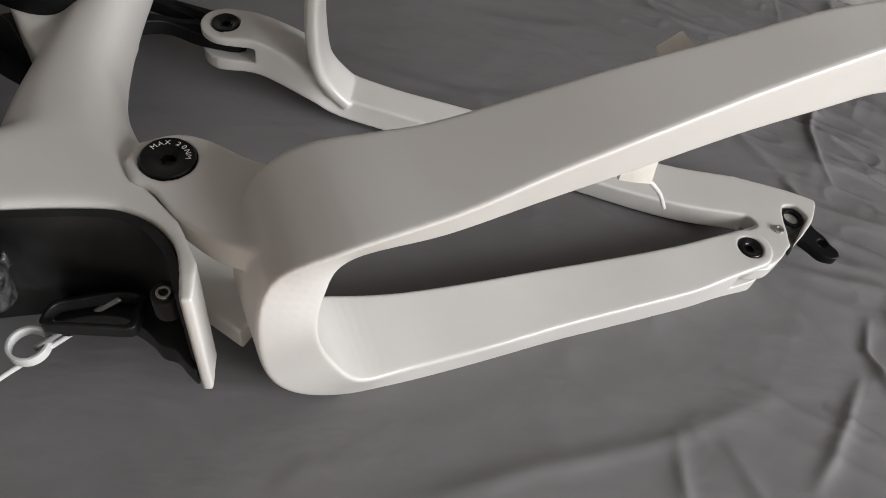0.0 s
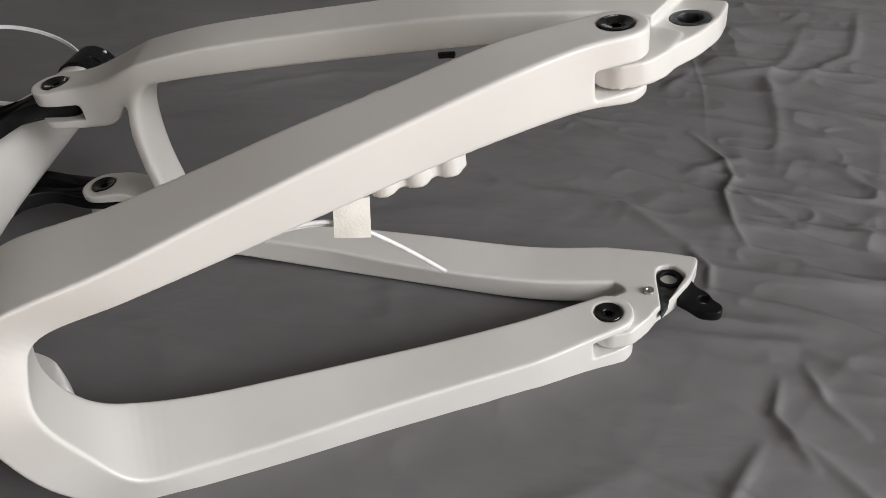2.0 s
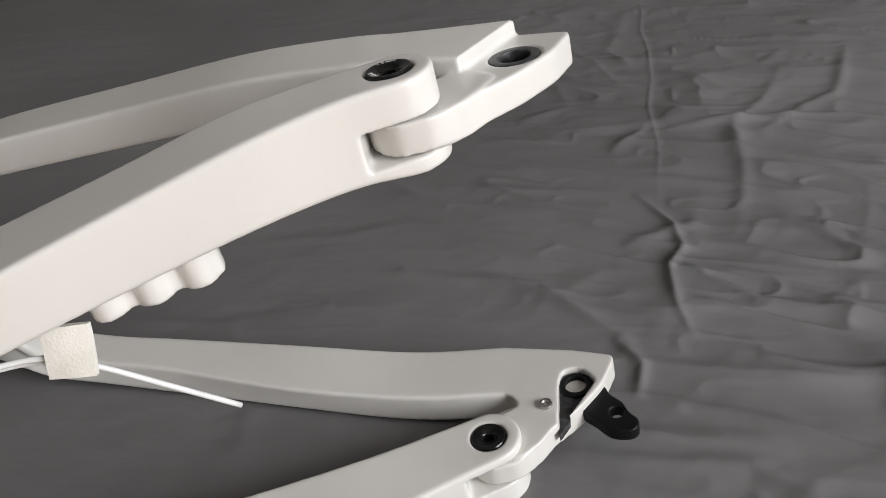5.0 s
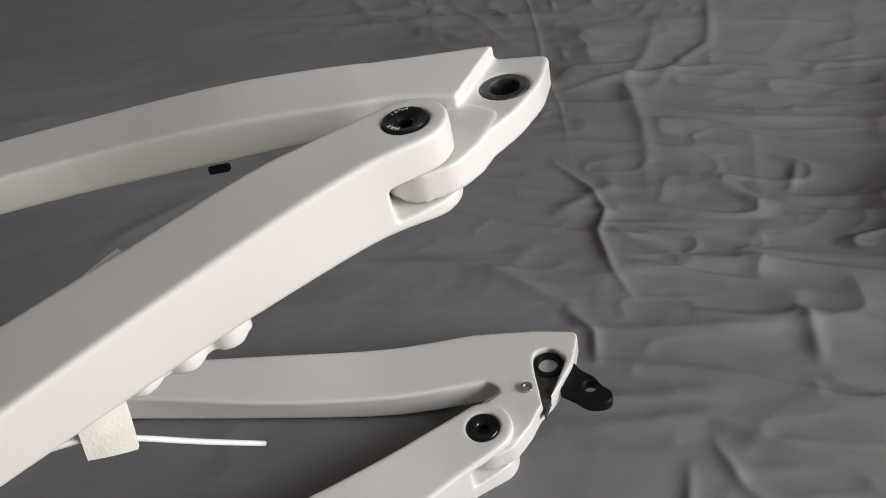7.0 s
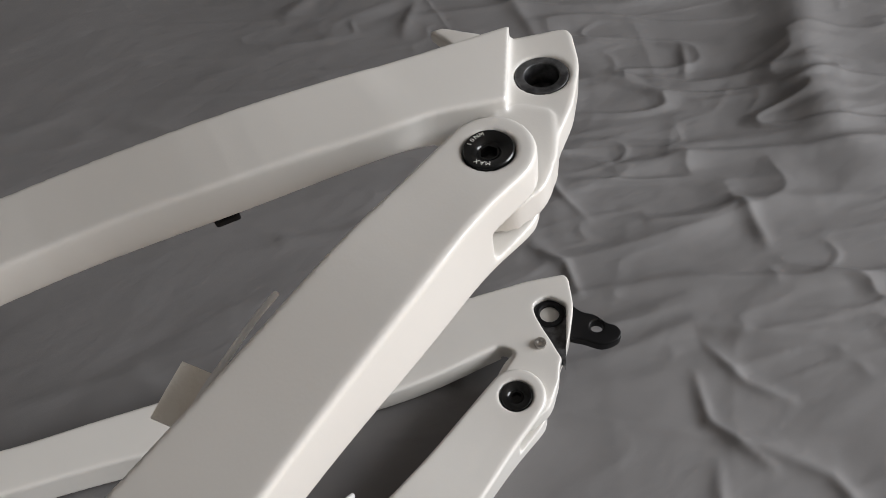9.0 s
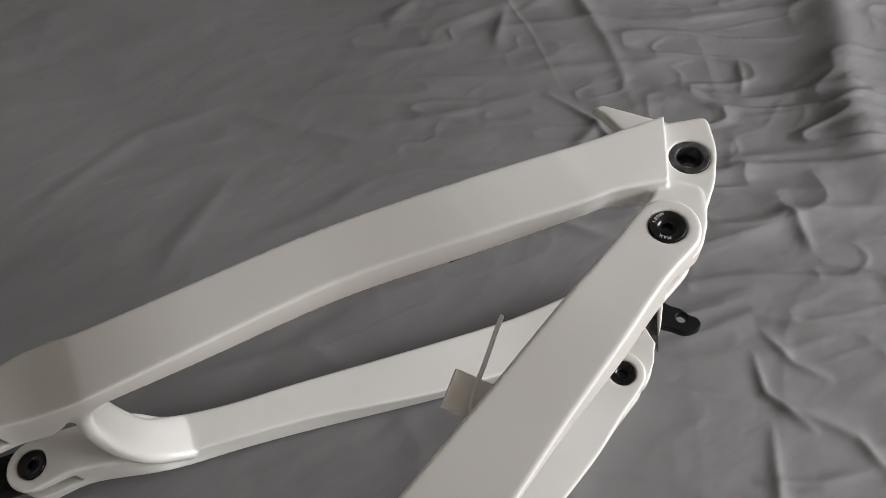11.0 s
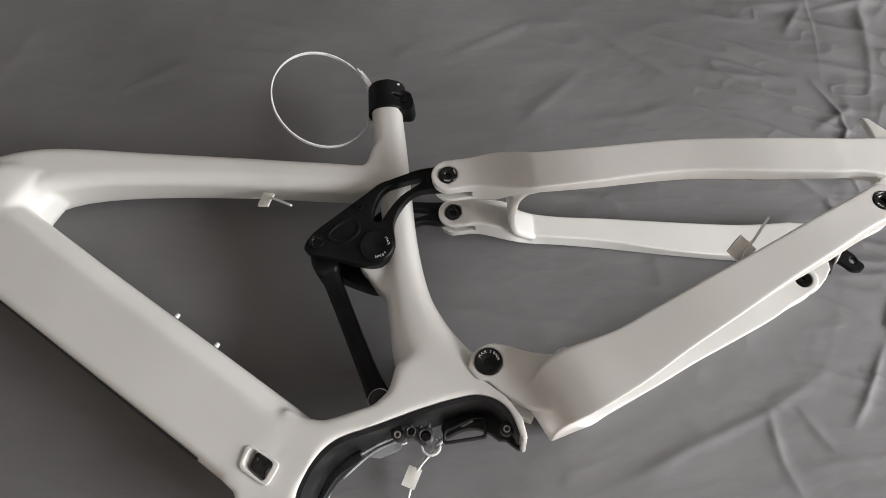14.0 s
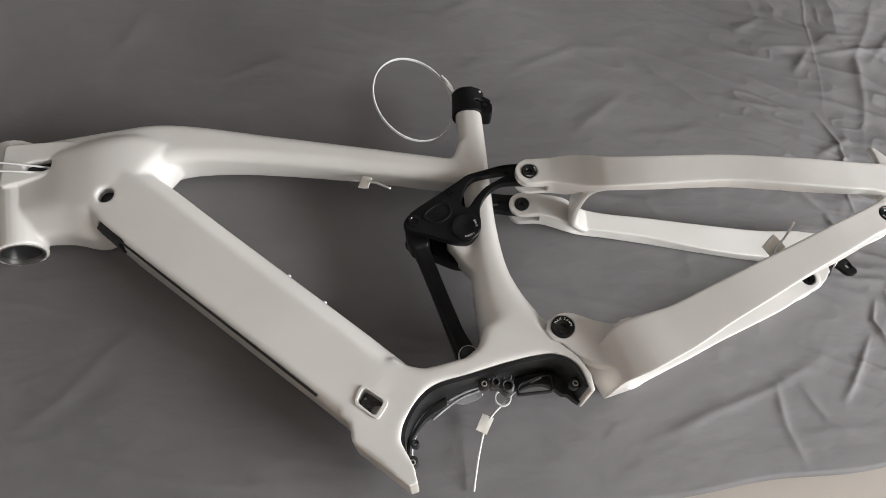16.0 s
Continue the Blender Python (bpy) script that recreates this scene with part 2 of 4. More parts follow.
structure("wall_south", box(bmesh.new(), (-2.6, -2.7, -0.1), (2.9, -2.6, 2.7)), PLASTER, "plain grey-painted plaster wall", "wall")
wb = bmesh.new()
for lo, hi in (((-2.7, -0.1), (-2.45, 2.7)), ((-0.15, -0.1), (2.7, 2.7)), ((-2.45, -0.1), (-0.15, 0.5)), ((-2.45, 2.1), (-0.15, 2.7))):
    box(wb, (2.9, lo[0], lo[1]), (3.05, hi[0], hi[1]))
structure("wall_east", wb, PLASTER, "plain grey-painted plaster wall with a window opening", "wall")

# ---- cloth ----
def fold(x, y, line, width, height, skew=0.0):
    """A crease along a line of points: a narrow crest that dips beside it and dies out at the ends."""
    us, vs, pad = [p[0] for p in line], [p[1] for p in line], 9 * width + 0.004
    inside = (x > min(us) - pad) & (x < max(us) + pad) & (y > min(vs) - pad) & (y < max(vs) + pad)
    out = np.zeros(x.shape)
    x, y = x[inside], y[inside]
    best, along, total, at = np.full(x.shape, 9.0), np.zeros(x.shape), 0.0, []
    for p, q in zip(line, line[1:]):
        at.append((p, q, total, math.dist(p, q)))
        total += at[-1][3]
    side = np.zeros(x.shape)
    wob = 0.0024 * np.sin(31 * x + 23 * y) + 0.001 * np.sin(57 * y - 40 * x)
    for p, q, start, length in at:
        du, dv = (q[0] - p[0]) / length, (q[1] - p[1]) / length
        a = np.clip((x - p[0]) * du + (y - p[1]) * dv, 0, length)
        ex, ey = x - p[0] - a * du, y - p[1] - a * dv
        d = np.hypot(ex, ey)
        hit = d < best
        best, along, side = np.where(hit, d, best), np.where(hit, start + a, along), np.where(hit, -ex * dv + ey * du, side)
    s = np.where(side < 0, -best, best) + wob
    fade = np.clip(np.minimum(along, total - along) / (0.3 * total), 0, 1) ** 0.7
    crest = np.exp(-((s / (3.5 * width)) ** 2)) / (1 + (s / (0.8 * width)) ** 2) - 0.3 * np.exp(-(((s - skew * width) / (2.6 * width)) ** 2))
    out[inside] = height * fade * crest
    return out


def lattice(x, y, seed):
    """Smooth noise between -1 and 1, one cell a unit."""
    table = np.random.RandomState(seed).uniform(-1, 1, (64, 64))
    i, j = np.floor(x).astype(int), np.floor(y).astype(int)
    a, b = x - i, y - j
    a, b = a * a * a * (a * (6 * a - 15) + 10), b * b * b * (b * (6 * b - 15) + 10)
    p, q = table[i % 64, j % 64], table[(i + 1) % 64, j % 64]
    r, t = table[i % 64, (j + 1) % 64], table[(i + 1) % 64, (j + 1) % 64]
    return (p * (1 - a) + q * a) * (1 - b) + (r * (1 - a) + t * a) * b


def creases(x, y, angle, along, across, seed):
    """Sharp-crested wrinkles that run along an angle, with flat facets between them; from 0 to 1."""
    c, s = math.cos(radians(angle)), math.sin(radians(angle))
    u, v = (x * c + y * s) / along, (-x * s + y * c) / across
    v = v + 0.3 * lattice(0.8 * u, 0.5 * v, seed + 1)
    u = u + 0.35 * lattice(0.6 * u, v, seed + 2)
    n = np.abs(lattice(u, v, seed))
    return np.clip(1 - 2.2 * n, 0, 1) ** 1.5 * np.clip(0.6 + 0.9 * lattice(0.7 * u + 9, 0.4 * v, seed + 3), 0, 1)


FOLDS = (
    (((0.54, 0.9), (0.52, 0.68), (0.5, 0.52), (0.487, 0.41), (0.472, 0.32)), 0.0022, 0.0022, 2),
    (((0.46, 0.34), (0.479, 0.29), (0.484, 0.26), (0.47, 0.235), (0.464, 0.195), (0.468, 0.165)), 0.004, 0.009, 1),
    (((0.47, 0.262), (0.492, 0.224), (0.515, 0.203), (0.56, 0.19), (0.64, 0.15), (0.76, 0.1)), 0.006, 0.012, 1.5),
    (((0.44, 0.37), (0.48, 0.36), (0.543, 0.335), (0.62, 0.32)), 0.007, 0.006, -1),
    (((0.28, 0.26), (0.38, 0.222), (0.425, 0.172), (0.436, 0.14)), 0.006, 0.006, 1),
    (((0.42, 0.17), (0.434, 0.147), (0.43, 0.12)), 0.004, 0.007, -1),
    (((0.40, 0.135), (0.474, 0.106), (0.53, 0.08), (0.6, 0.045), (0.72, 0.0)), 0.007, 0.011, 1.5),
    (((0.40, 0.086), (0.476, 0.07), (0.511, 0.045), (0.56, 0.015)), 0.006, 0.008, -1.5),
    (((0.474, 0.06), (0.481, 0.03), (0.497, 0.005)), 0.004, 0.007, 1),
    (((0.46, 0.05), (0.45, 0.02), (0.462, -0.02)), 0.004, 0.006, -1),
    (((0.48, 0.45), (0.584, 0.38), (0.74, 0.325), (0.9, 0.3)), 0.009, 0.009, 2),
    (((0.52, 0.215), (0.617, 0.177), (0.68, 0.15)), 0.008, 0.01, -1),
    (((0.445, 0.025), (0.483, -0.034), (0.486, -0.08)), 0.006, 0.009, 1),
    (((0.44, 0.0), (0.415, -0.027), (0.393, -0.053), (0.368, -0.085)), 0.005, 0.008, 1),
    (((0.3, 0.375), (0.388, 0.351), (0.455, 0.343)), 0.007, 0.006, 1),
    (((0.9, 0.45), (0.8, 0.345), (0.72, 0.24), (0.672, 0.16), (0.67, 0.1)), 0.035, 0.042, -1.5),
    (((0.64, 0.57), (0.56, 0.44), (0.55, 0.377), (0.52, 0.28)), 0.008, 0.006, -1),
    (((0.2, 0.45), (0.283, 0.364), (0.37, 0.305)), 0.008, 0.005, 1),
    (((0.1, -0.11), (0.227, -0.078), (0.36, -0.026)), 0.007, 0.006, 1),
    (((0.29, -0.05), (0.29, -0.11), (0.3, -0.165)), 0.006, 0.007, 1),
    (((0.32, -0.05), (0.345, -0.1), (0.39, -0.13)), 0.006, 0.006, -1),
    (((0.06, 0.235), (0.172, 0.202), (0.2, 0.16)), 0.007, 0.004, 1),
    (((0.3, 0.14), (0.369, 0.114), (0.5, 0.077)), 0.008, 0.007, 1),
    (((0.55, 0.3), (0.62, 0.25), (0.72, 0.21)), 0.006, 0.009, 1),
    (((0.5, 0.15), (0.58, 0.13), (0.66, 0.09)), 0.007, 0.008, -1),
    (((0.57, 0.42), (0.66, 0.5), (0.72, 0.62)), 0.007, 0.007, 1),
    (((-0.1, 0.52), (0.0, 0.56), (0.1, 0.53)), 0.01, 0.004, 1),
    (((0.02, 0.42), (0.12, 0.47), (0.2, 0.46)), 0.008, 0.004, -1),
    (((-0.35, 0.48), (-0.28, 0.44), (-0.22, 0.42)), 0.008, 0.003, 1),
)


def cloth_height(x, y):
    h = 0.0 * x
    for line, width, height, skew in FOLDS:
        h = h + fold(x, y, line, 1.1 * width, 0.45 * height, skew)
    rnd = np.random.RandomState(7)
    for k in range(90):
        p = np.array([rnd.uniform(0.36, 1.1), rnd.uniform(-0.18, 0.75)])
        ang = radians(rnd.normal(-20, 13) if k % 4 else rnd.normal(60, 25))
        d = np.array([math.cos(ang), math.sin(ang)]) * (rnd.uniform(0.03, 0.12) if k % 4 else rnd.uniform(0.012, 0.035))
        bend = np.array([-d[1], d[0]]) * rnd.uniform(-0.16, 0.16)
        h = h + fold(x, y, (tuple(p - d), tuple(p + bend), tuple(p + d)), rnd.uniform(0.004, 0.011), rnd.uniform(0.001, 0.0038), rnd.uniform(-2, 2))
    for _ in range(36):
        p = np.array([rnd.uniform(-0.9, 0.5), rnd.uniform(-0.18, 0.9)])
        ang = rnd.uniform(-1.4, 1.4)
        d = np.array([math.cos(ang), math.sin(ang)]) * rnd.uniform(0.04, 0.12)
        h = h + fold(x, y, (tuple(p - d), tuple(p), tuple(p + d)), rnd.uniform(0.006, 0.016), rnd.uniform(0.0006, 0.0018), rnd.uniform(-2, 2))
    # crumpled rear end of the cloth, smoother towards the front
    rough = 0.22 + 0.78 / (1 + np.exp(-(x + 0.25 * y - 0.46) / 0.05))
    h = h + rough * (0.0048 * creases(x, y, -17, 0.22, 0.05, 11) + 0.0036 * creases(x, y, -28, 0.09, 0.026, 23) + 0.0008 * creases(x, y, 48, 0.11, 0.06, 37) + 0.0012 * creases(x, y, -10, 0.045, 0.016, 51))
    h = h + 0.004 * np.sin(3.1 * x + 1.0) * np.sin(2.7 * y + 0.5) + 0.0022 * np.sin(9 * x - 7 * y) + 0.0012 * np.sin(23 * x + 17 * y)
    return h - 0.004


def cloth():
    nx, ny = 760, 620

    def spaced(lo, hi, n, mid, spread, gain):
        """n values from lo to hi, closer together round mid."""
        q = np.linspace(lo, hi, 4000)
        c = np.cumsum(1 + gain * np.exp(-(((q - mid) / spread) ** 2)))
        return np.interp(np.linspace(c[0], c[-1], n), c, q)

    X1 = spaced(-1.3, 1.4, nx, 0.5, 0.25, 4.0)
    S1 = spaced(0.0, 1.0, ny, 0.2, 0.16, 3.0)
    X, S = np.meshgrid(X1, S1)
    low = -0.187 + 0.067 * X + 0.004 * np.sin(9 * X) + 0.002 * np.sin(31 * X)
    Y = low + S * (1.6 - low)
    Z = cloth_height(X, Y) * np.clip(S * 14 + 0.25, 0, 1)
    for _ in range(1):
        Z[1:-1, 1:-1] = 0.5 * Z[1:-1, 1:-1] + 0.125 * (Z[:-2, 1:-1] + Z[2:, 1:-1] + Z[1:-1, :-2] + Z[1:-1, 2:])
    Z[0] -= 0.009
    verts = np.stack([X, Y, Z], -1).reshape(-1, 3)
    i = np.arange(nx * ny).reshape(ny, nx)
    faces = np.stack([i[:-1, :-1], i[:-1, 1:], i[1:, 1:], i[1:, :-1]], -1).reshape(-1, 4)
    me = bpy.data.meshes.new("cloth")
    me.from_pydata(verts.tolist(), [], faces.tolist())
    me.shade_smooth()
    me.materials.append(CLOTH)
    ob = new("cloth", me)
    return tagged(ob, "creased dark grey woven cloth spread over the tiled floor", "cloth")


cloth()

# ---- bicycle frame ----
bike = thing("bicycle_frame", "satin white full-suspension bicycle frame lying on its side on cloth", "bicycle frame", TILT)


def corners(pts, r, n=4):
    """A closed ring through corner points in space, each rounded off by r."""
    p = [Vector(q) for q in pts]
    out = []
    for i, b in enumerate(p):
        a, c = p[i - 1], p[(i + 1) % len(p)]
        d1, d2 = a - b, c - b
        s, e = b + d1.normalized() * min(r, 0.45 * d1.length), b + d2.normalized() * min(r, 0.45 * d2.length)
        for k in range(n + 1):
            t = k / n
            out.append((1 - t) ** 2 * s + 2 * t * (1 - t) * b + t * t * e)
        q = c + (b - c).normalized() * min(r, 0.45 * d2.length)
        out += [e.lerp(q, k / 4) for k in (1, 2, 3)]
    return out


def skin(bm, sections, r, steps=5, splits=()):
    """A bar through sections of corner points; r one radius, or one for each section. Splits: sections at which it falls into overlapping shells."""
    rr = r if isinstance(r, (list, tuple)) else [r] * len(sections)
    rings = [np.array([tuple(v) for v in corners(s, q)]).ravel() for s, q in zip(sections, rr)]
    full = [[Vector(v) for v in q.reshape(-1, 3)] for q in spline(rings, steps)]
    at = [0, *[k * steps for k in splits], len(full) - 1]
    for a, b in zip(at, at[1:]):
        bridge(bm, full[a : b + (4 if b < at[-1] else 1)])
    return bm


def facet(c, d, hh, hw, top, low):
    """Corners of a bar's section at c, running along d in the frame's plane, with its upper and lower edges chamfered."""
    d = Vector((d[0], d[1], 0)).normalized()
    a, c = Vector((-d.y, d.x, 0)), Vector((c[0], c[1], MID))
    w = Vector((0, 0, 1))
    return [c + a * x + w * y for x, y in ((hh, hw - top[1]), (hh - top[0], hw), (-hh + low[0], hw), (-hh, hw - low[1]), (-hh, -hw + low[1]), (-hh + low[0], -hw), (hh - top[0], -hw), (hh, -hw + top[1]))]


def front_triangle():
    bm = bmesh.new()
    W = MID
    dt = (0.741, -0.672)
    skin(bm, [facet((c[0] + 0.0013, c[1] + 0.0015), dt, hh - 0.002, hw, (0.016, 0.013), (0.006, 0.007)) for c, hh, hw in (((-0.55, 0.267), 0.016, 0.032), ((-0.522, 0.239), 0.034, 0.0385), ((-0.48, 0.199), 0.0455, 0.0412), ((-0.394, 0.1205), 0.0455, 0.0415), ((-0.30, 0.0355), 0.0455, 0.041), ((-0.235, -0.0235), 0.0455, 0.0402), ((-0.2, -0.0555), 0.0455, 0.0398), ((-0.18, -0.0735), 0.042, 0.035))], 0.005, 3)
    tt = [((-0.60, 0.262), (1, 0.08), 0.034, 0.028), ((-0.55, 0.266), (1, 0.1), 0.034, 0.030), ((-0.50, 0.272), (1, 0.1), 0.033, 0.031), ((-0.457, 0.279), (1, 0.0), 0.0295, 0.031), ((-0.41, 0.2795), (1, -0.15), 0.0238, 0.029), ((-0.335, 0.268), (1, -0.19), 0.0188, 0.0265), ((-0.22, 0.245), (1, -0.2), 0.0163, 0.0245), ((-0.13, 0.2245), (1, -0.2), 0.0163, 0.023), ((-0.075, 0.2125), (1, -0.2), 0.0172, 0.021)]
    skin(bm, [facet(c, d, hh, hw, (0.007, 0.006), (0.009, 0.008)) for c, d, hh, hw in tt], 0.006, 3)
    # head tube and the web behind it
    cylinder((-0.635, 0.300, W), (-0.611, 0.158, W), 0.0275, 0.0295, bm=bm)
    web = [(-0.625, 0.172, 0.297, 0.024), (-0.59, 0.172, 0.294, 0.0295), (-0.555, 0.171, 0.294, 0.037), (-0.515, 0.163, 0.300, 0.0412), (-0.48, 0.19, 0.303, 0.0395), (-0.45, 0.232, 0.300, 0.034), (-0.425, 0.258, 0.294, 0.027)]
    skin(bm, [[(u, hi, W + h * 0.6), (u, hi - 0.02, W + h), (u, lo + 0.03, W + h), (u, lo, W + h * 0.5), (u, lo, W - h * 0.5), (u, lo + 0.03, W - h), (u, hi - 0.02, W - h), (u, hi, W - h * 0.6)] for u, lo, hi, h in web], 0.008, 4)
    # raised flank round the cable ports
    slab(fillet([(-0.632, 0.29), (-0.632, 0.232), (-0.585, 0.243), (-0.565, 0.254), (-0.533, 0.284), (-0.56, 0.29)], 0.006), W - 0.032, W + 0.0328, bm=bm)
    # seat tube
    st = [(-0.0685, 0.304, 0.0165, 0.0175), (-0.069, 0.24, 0.0170, 0.020), (-0.0695, 0.15, 0.0165, 0.024), (-0.068, 0.09, 0.0205, 0.029), (-0.0625, 0.055, 0.0265, 0.034), (-0.0545, 0.028, 0.034, 0.038), (-0.047, 0.008, 0.0405, 0.0395), (-0.046, -0.02, 0.042, 0.0395)]
    bridge(bm, [ring((q[0], q[1], W), (1, 0, 0), (0, 0, 1), q[2], q[3], 2.7, 32) for q in [tuple(v) for v in spline(st, 5)]])
    slab(fillet([(-0.104, 0.222), (-0.075, 0.205), (-0.068, 0.262), (-0.085, 0.258), (-0.092, 0.242)], 0.006), W - 0.0185, W + 0.0185, bm=bm)
    # boss for the rocker on the seat tube
    cylinder((-0.0925, 0.127, W - 0.021), (-0.0925, 0.127, W + 0.021), 0.0205, bm=bm)
    slab(fillet([(-0.11, 0.115), (-0.082, 0.075), (-0.055, 0.06), (-0.055, 0.15), (-0.085, 0.15)], 0.012), W - 0.019, W + 0.019, bm=bm)
    # motor bay shell, with its two horns
    arch = [tuple(q) for q in spline([(-0.182, -0.104), (-0.178, -0.087), (-0.164, -0.065), (-0.142, -0.049), (-0.106, -0.041), (-0.063, -0.032), (-0.026, -0.027), (-0.011, -0.028), (0.003, -0.035), (0.013, -0.048), (0.0185, -0.072)], 4)]
    outer = [(0.0235, -0.071), (0.022, -0.053), (0.011, -0.033), (-0.006, -0.016), (-0.018, 0.0), (-0.03, 0.008), (-0.06, 0.02), (-0.084, 0.012), (-0.0925, -0.012), (-0.108, -0.0235), (-0.13, -0.0272), (-0.152, -0.0305), (-0.172, -0.0245), (-0.185, -0.015), (-0.245, -0.07), (-0.2335, -0.082), (-0.232, -0.1), (-0.19, -0.138), (-0.177, -0.149), (-0.168, -0.147), (-0.171, -0.13)]
    slab(arch + outer, W - 0.0395, W + 0.0395, bm=bm)
    # cover below the down tube, proud of a narrow gap
    skin(bm, [[Vector((c[0] - 0.672 * 0.039, c[1] - 0.741 * 0.039, 0)) + Vector((-0.672 * x, -0.741 * x, W + y)) for x, y in ((-0.001, 0.0335), (0.0022, 0.0315), (0.0022, -0.0315), (-0.001, -0.0335))] for c in ((-0.505, 0.222), (-0.4, 0.126), (-0.3, 0.0355), (-0.232, -0.026))], 0.002, 2)
    cuts = []
    cuts.append(cylinder((-0.503, 0.207, W + 0.02), (-0.503, 0.207, 0.06), 0.0098))
    cuts.append(cylinder((-0.6095, 0.15, W), (-0.617, 0.195, W), 0.0235))
    cuts.append(slab(fillet([(-0.2165, -0.046), (-0.196, -0.0625), (-0.2065, -0.0775), (-0.225, -0.060)], 0.005), W + 0.018, 0.06))
    cuts.append(slab(fillet([(-0.607, 0.2595), (-0.597, 0.264), (-0.574, 0.2655), (-0.5735, 0.256), (-0.582, 0.25), (-0.603, 0.2525)], 0.003), W + 0.005, 0.06))
    # long slot at the top of the cover and the gap along it
    cuts.append(skin(bmesh.new(), [[Vector((c[0], c[1], W + y)) + Vector((-0.672 * x, -0.741 * x, 0)) for x, y in ((0.033, 0.062), (0.052, 0.062), (0.052, 0.021), (0.033, 0.021))] for c in ((-0.487, 0.2), (-0.455, 0.17))], 0.002, 1))
    cuts.append(slab(fillet([(-0.118, -0.02), (-0.103, -0.031), (-0.088, -0.02), (-0.09, 0.01), (-0.116, 0.01)], 0.008), W - 0.016, W + 0.016))
    cuts.append(slab(fillet([(-0.232, 0.214), (-0.205, 0.208), (-0.205, 0.224), (-0.232, 0.23)], 0.003), W - 0.004, W + 0.006))
    shell = moulded(bm, "main_shell", 0.0012, 4, cuts)
    spots = [((-0.455, 0.25, 0.02), 0.06, 22), ((-0.53, 0.25, 0.025), 0.05, 50), ((-0.56, 0.19, 0.015), 0.055, 50), ((-0.49, 0.265, 0.02), 0.05, 30), ((-0.41, 0.27, 0.0), 0.04, 20)]
    spots += [((-0.05, 0.01, 0.022), 0.055, 70), ((-0.09, -0.005, 0.015), 0.04, 50), ((-0.19, -0.02, 0.02), 0.04, 60), ((-0.2, -0.1, 0.024), 0.04, 40), ((-0.15, -0.03, 0.02), 0.04, 40), ((-0.24, -0.075, 0.02), 0.03, 20), ((-0.08, 0.225, 0.0), 0.045, 40), ((-0.08, 0.09, 0.0), 0.045, 40)]
    return blend(shell, spots)


main_shell = part("main_shell", front_triangle(), WHITE, bike, "satin white moulded front triangle")


def swingarm():
    bm = bmesh.new()

    PIVOT, ALONG, ACROSS = Vector((0.346, 0.071)), Vector((0.905, 0.425)), Vector((-0.425, 0.905))

    def tip(s, w0, w1):
        """A section across the round end of an arm, s metres past its pivot."""
        h = math.sqrt(max(0.0, 0.0156**2 - s * s)) if s > 0 else 0.0156 - 0.02 * s
        a, b = PIVOT + ALONG * s + ACROSS * h, PIVOT + ALONG * s - ACROSS * h
        return [(a.x, a.y, w1), (b.x, b.y, w1), (b.x, b.y, w0), (a.x, a.y, w0)]

    left = [tip(s, 0.0595, 0.0948) for s in (0.0154, 0.0146, 0.0128, 0.0098, 0.005, -0.002)]
    left += [[(0.318, 0.0765, 0.0948), (0.330, 0.0490, 0.0945), (0.329, 0.0478, 0.062), (0.318, 0.0745, 0.0595)], [(0.287, 0.0655, 0.0932), (0.300, 0.0355, 0.0915), (0.299, 0.0345, 0.061), (0.288, 0.063, 0.058)], [(0.24, 0.0485, 0.0850), (0.256, 0.0165, 0.0838), (0.2565, 0.0185, 0.055), (0.242, 0.047, 0.055)], [(0.194, 0.0325, 0.0770), (0.210, -0.0050, 0.0755), (0.2095, -0.0015, 0.048), (0.197, 0.031, 0.050)], [(0.15, 0.0172, 0.0675), (0.167, -0.0245, 0.0665), (0.165, -0.019, 0.040), (0.152, 0.015, 0.043)], [(0.107, 0.0025, 0.0592), (0.126, -0.0450, 0.0585), (0.123, -0.037, 0.034), (0.111, 0.0, 0.037)]]
    near = [[(0.058, -0.006, 0.0505), (0.081, -0.063, 0.0505), (0.084, -0.047, 0.025), (0.067, -0.009, 0.029)], [(0.036, -0.022, 0.033), (0.053, -0.069, 0.033), (0.074, -0.055, 0.008), (0.058, -0.018, 0.012)]]
    centre = [[(0.029, -0.03, MID), (0.046, -0.070, MID), (0.072, -0.061, MID), (0.055, -0.025, MID)]]
    far = [[(0.036, -0.021, -0.066), (0.0525, -0.063, -0.066), (0.078, -0.055, -0.05), (0.058, -0.017, -0.045)], [(0.056, -0.006, -0.088), (0.077, -0.0525, -0.094), (0.093, -0.052, -0.075), (0.071, -0.006, -0.066)]]
    right = [[(0.107, 0.003, -0.098), (0.122, -0.0365, -0.105), (0.120, -0.039, -0.0825), (0.108, 0.003, -0.0725)], [(0.15, 0.017, -0.105), (0.167, -0.018, -0.1075), (0.168, -0.0205, -0.085), (0.152, 0.017, -0.077)], [(0.195, 0.033, -0.109), (0.211, 0.0005, -0.111), (0.212, -0.002, -0.087), (0.197, 0.034, -0.083)], [(0.24, 0.049, -0.114), (0.255, 0.017, -0.1155), (0.2555, 0.0145, -0.089), (0.242, 0.0492, -0.087)], [(0.287, 0.064, -0.119), (0.299, 0.034, -0.120), (0.2995, 0.0315, -0.0915), (0.288, 0.0645, -0.089)], [(0.318, 0.076, -0.1225), (0.329, 0.0475, -0.123), (0.329, 0.046, -0.092), (0.318, 0.0765, -0.0905)], *[tip(s, -0.0912, -0.1265) for s in (-0.002, 0.005, 0.0098, 0.0128, 0.0146, 0.0154)]]
    order = left + near + centre
    whole = order + far + right
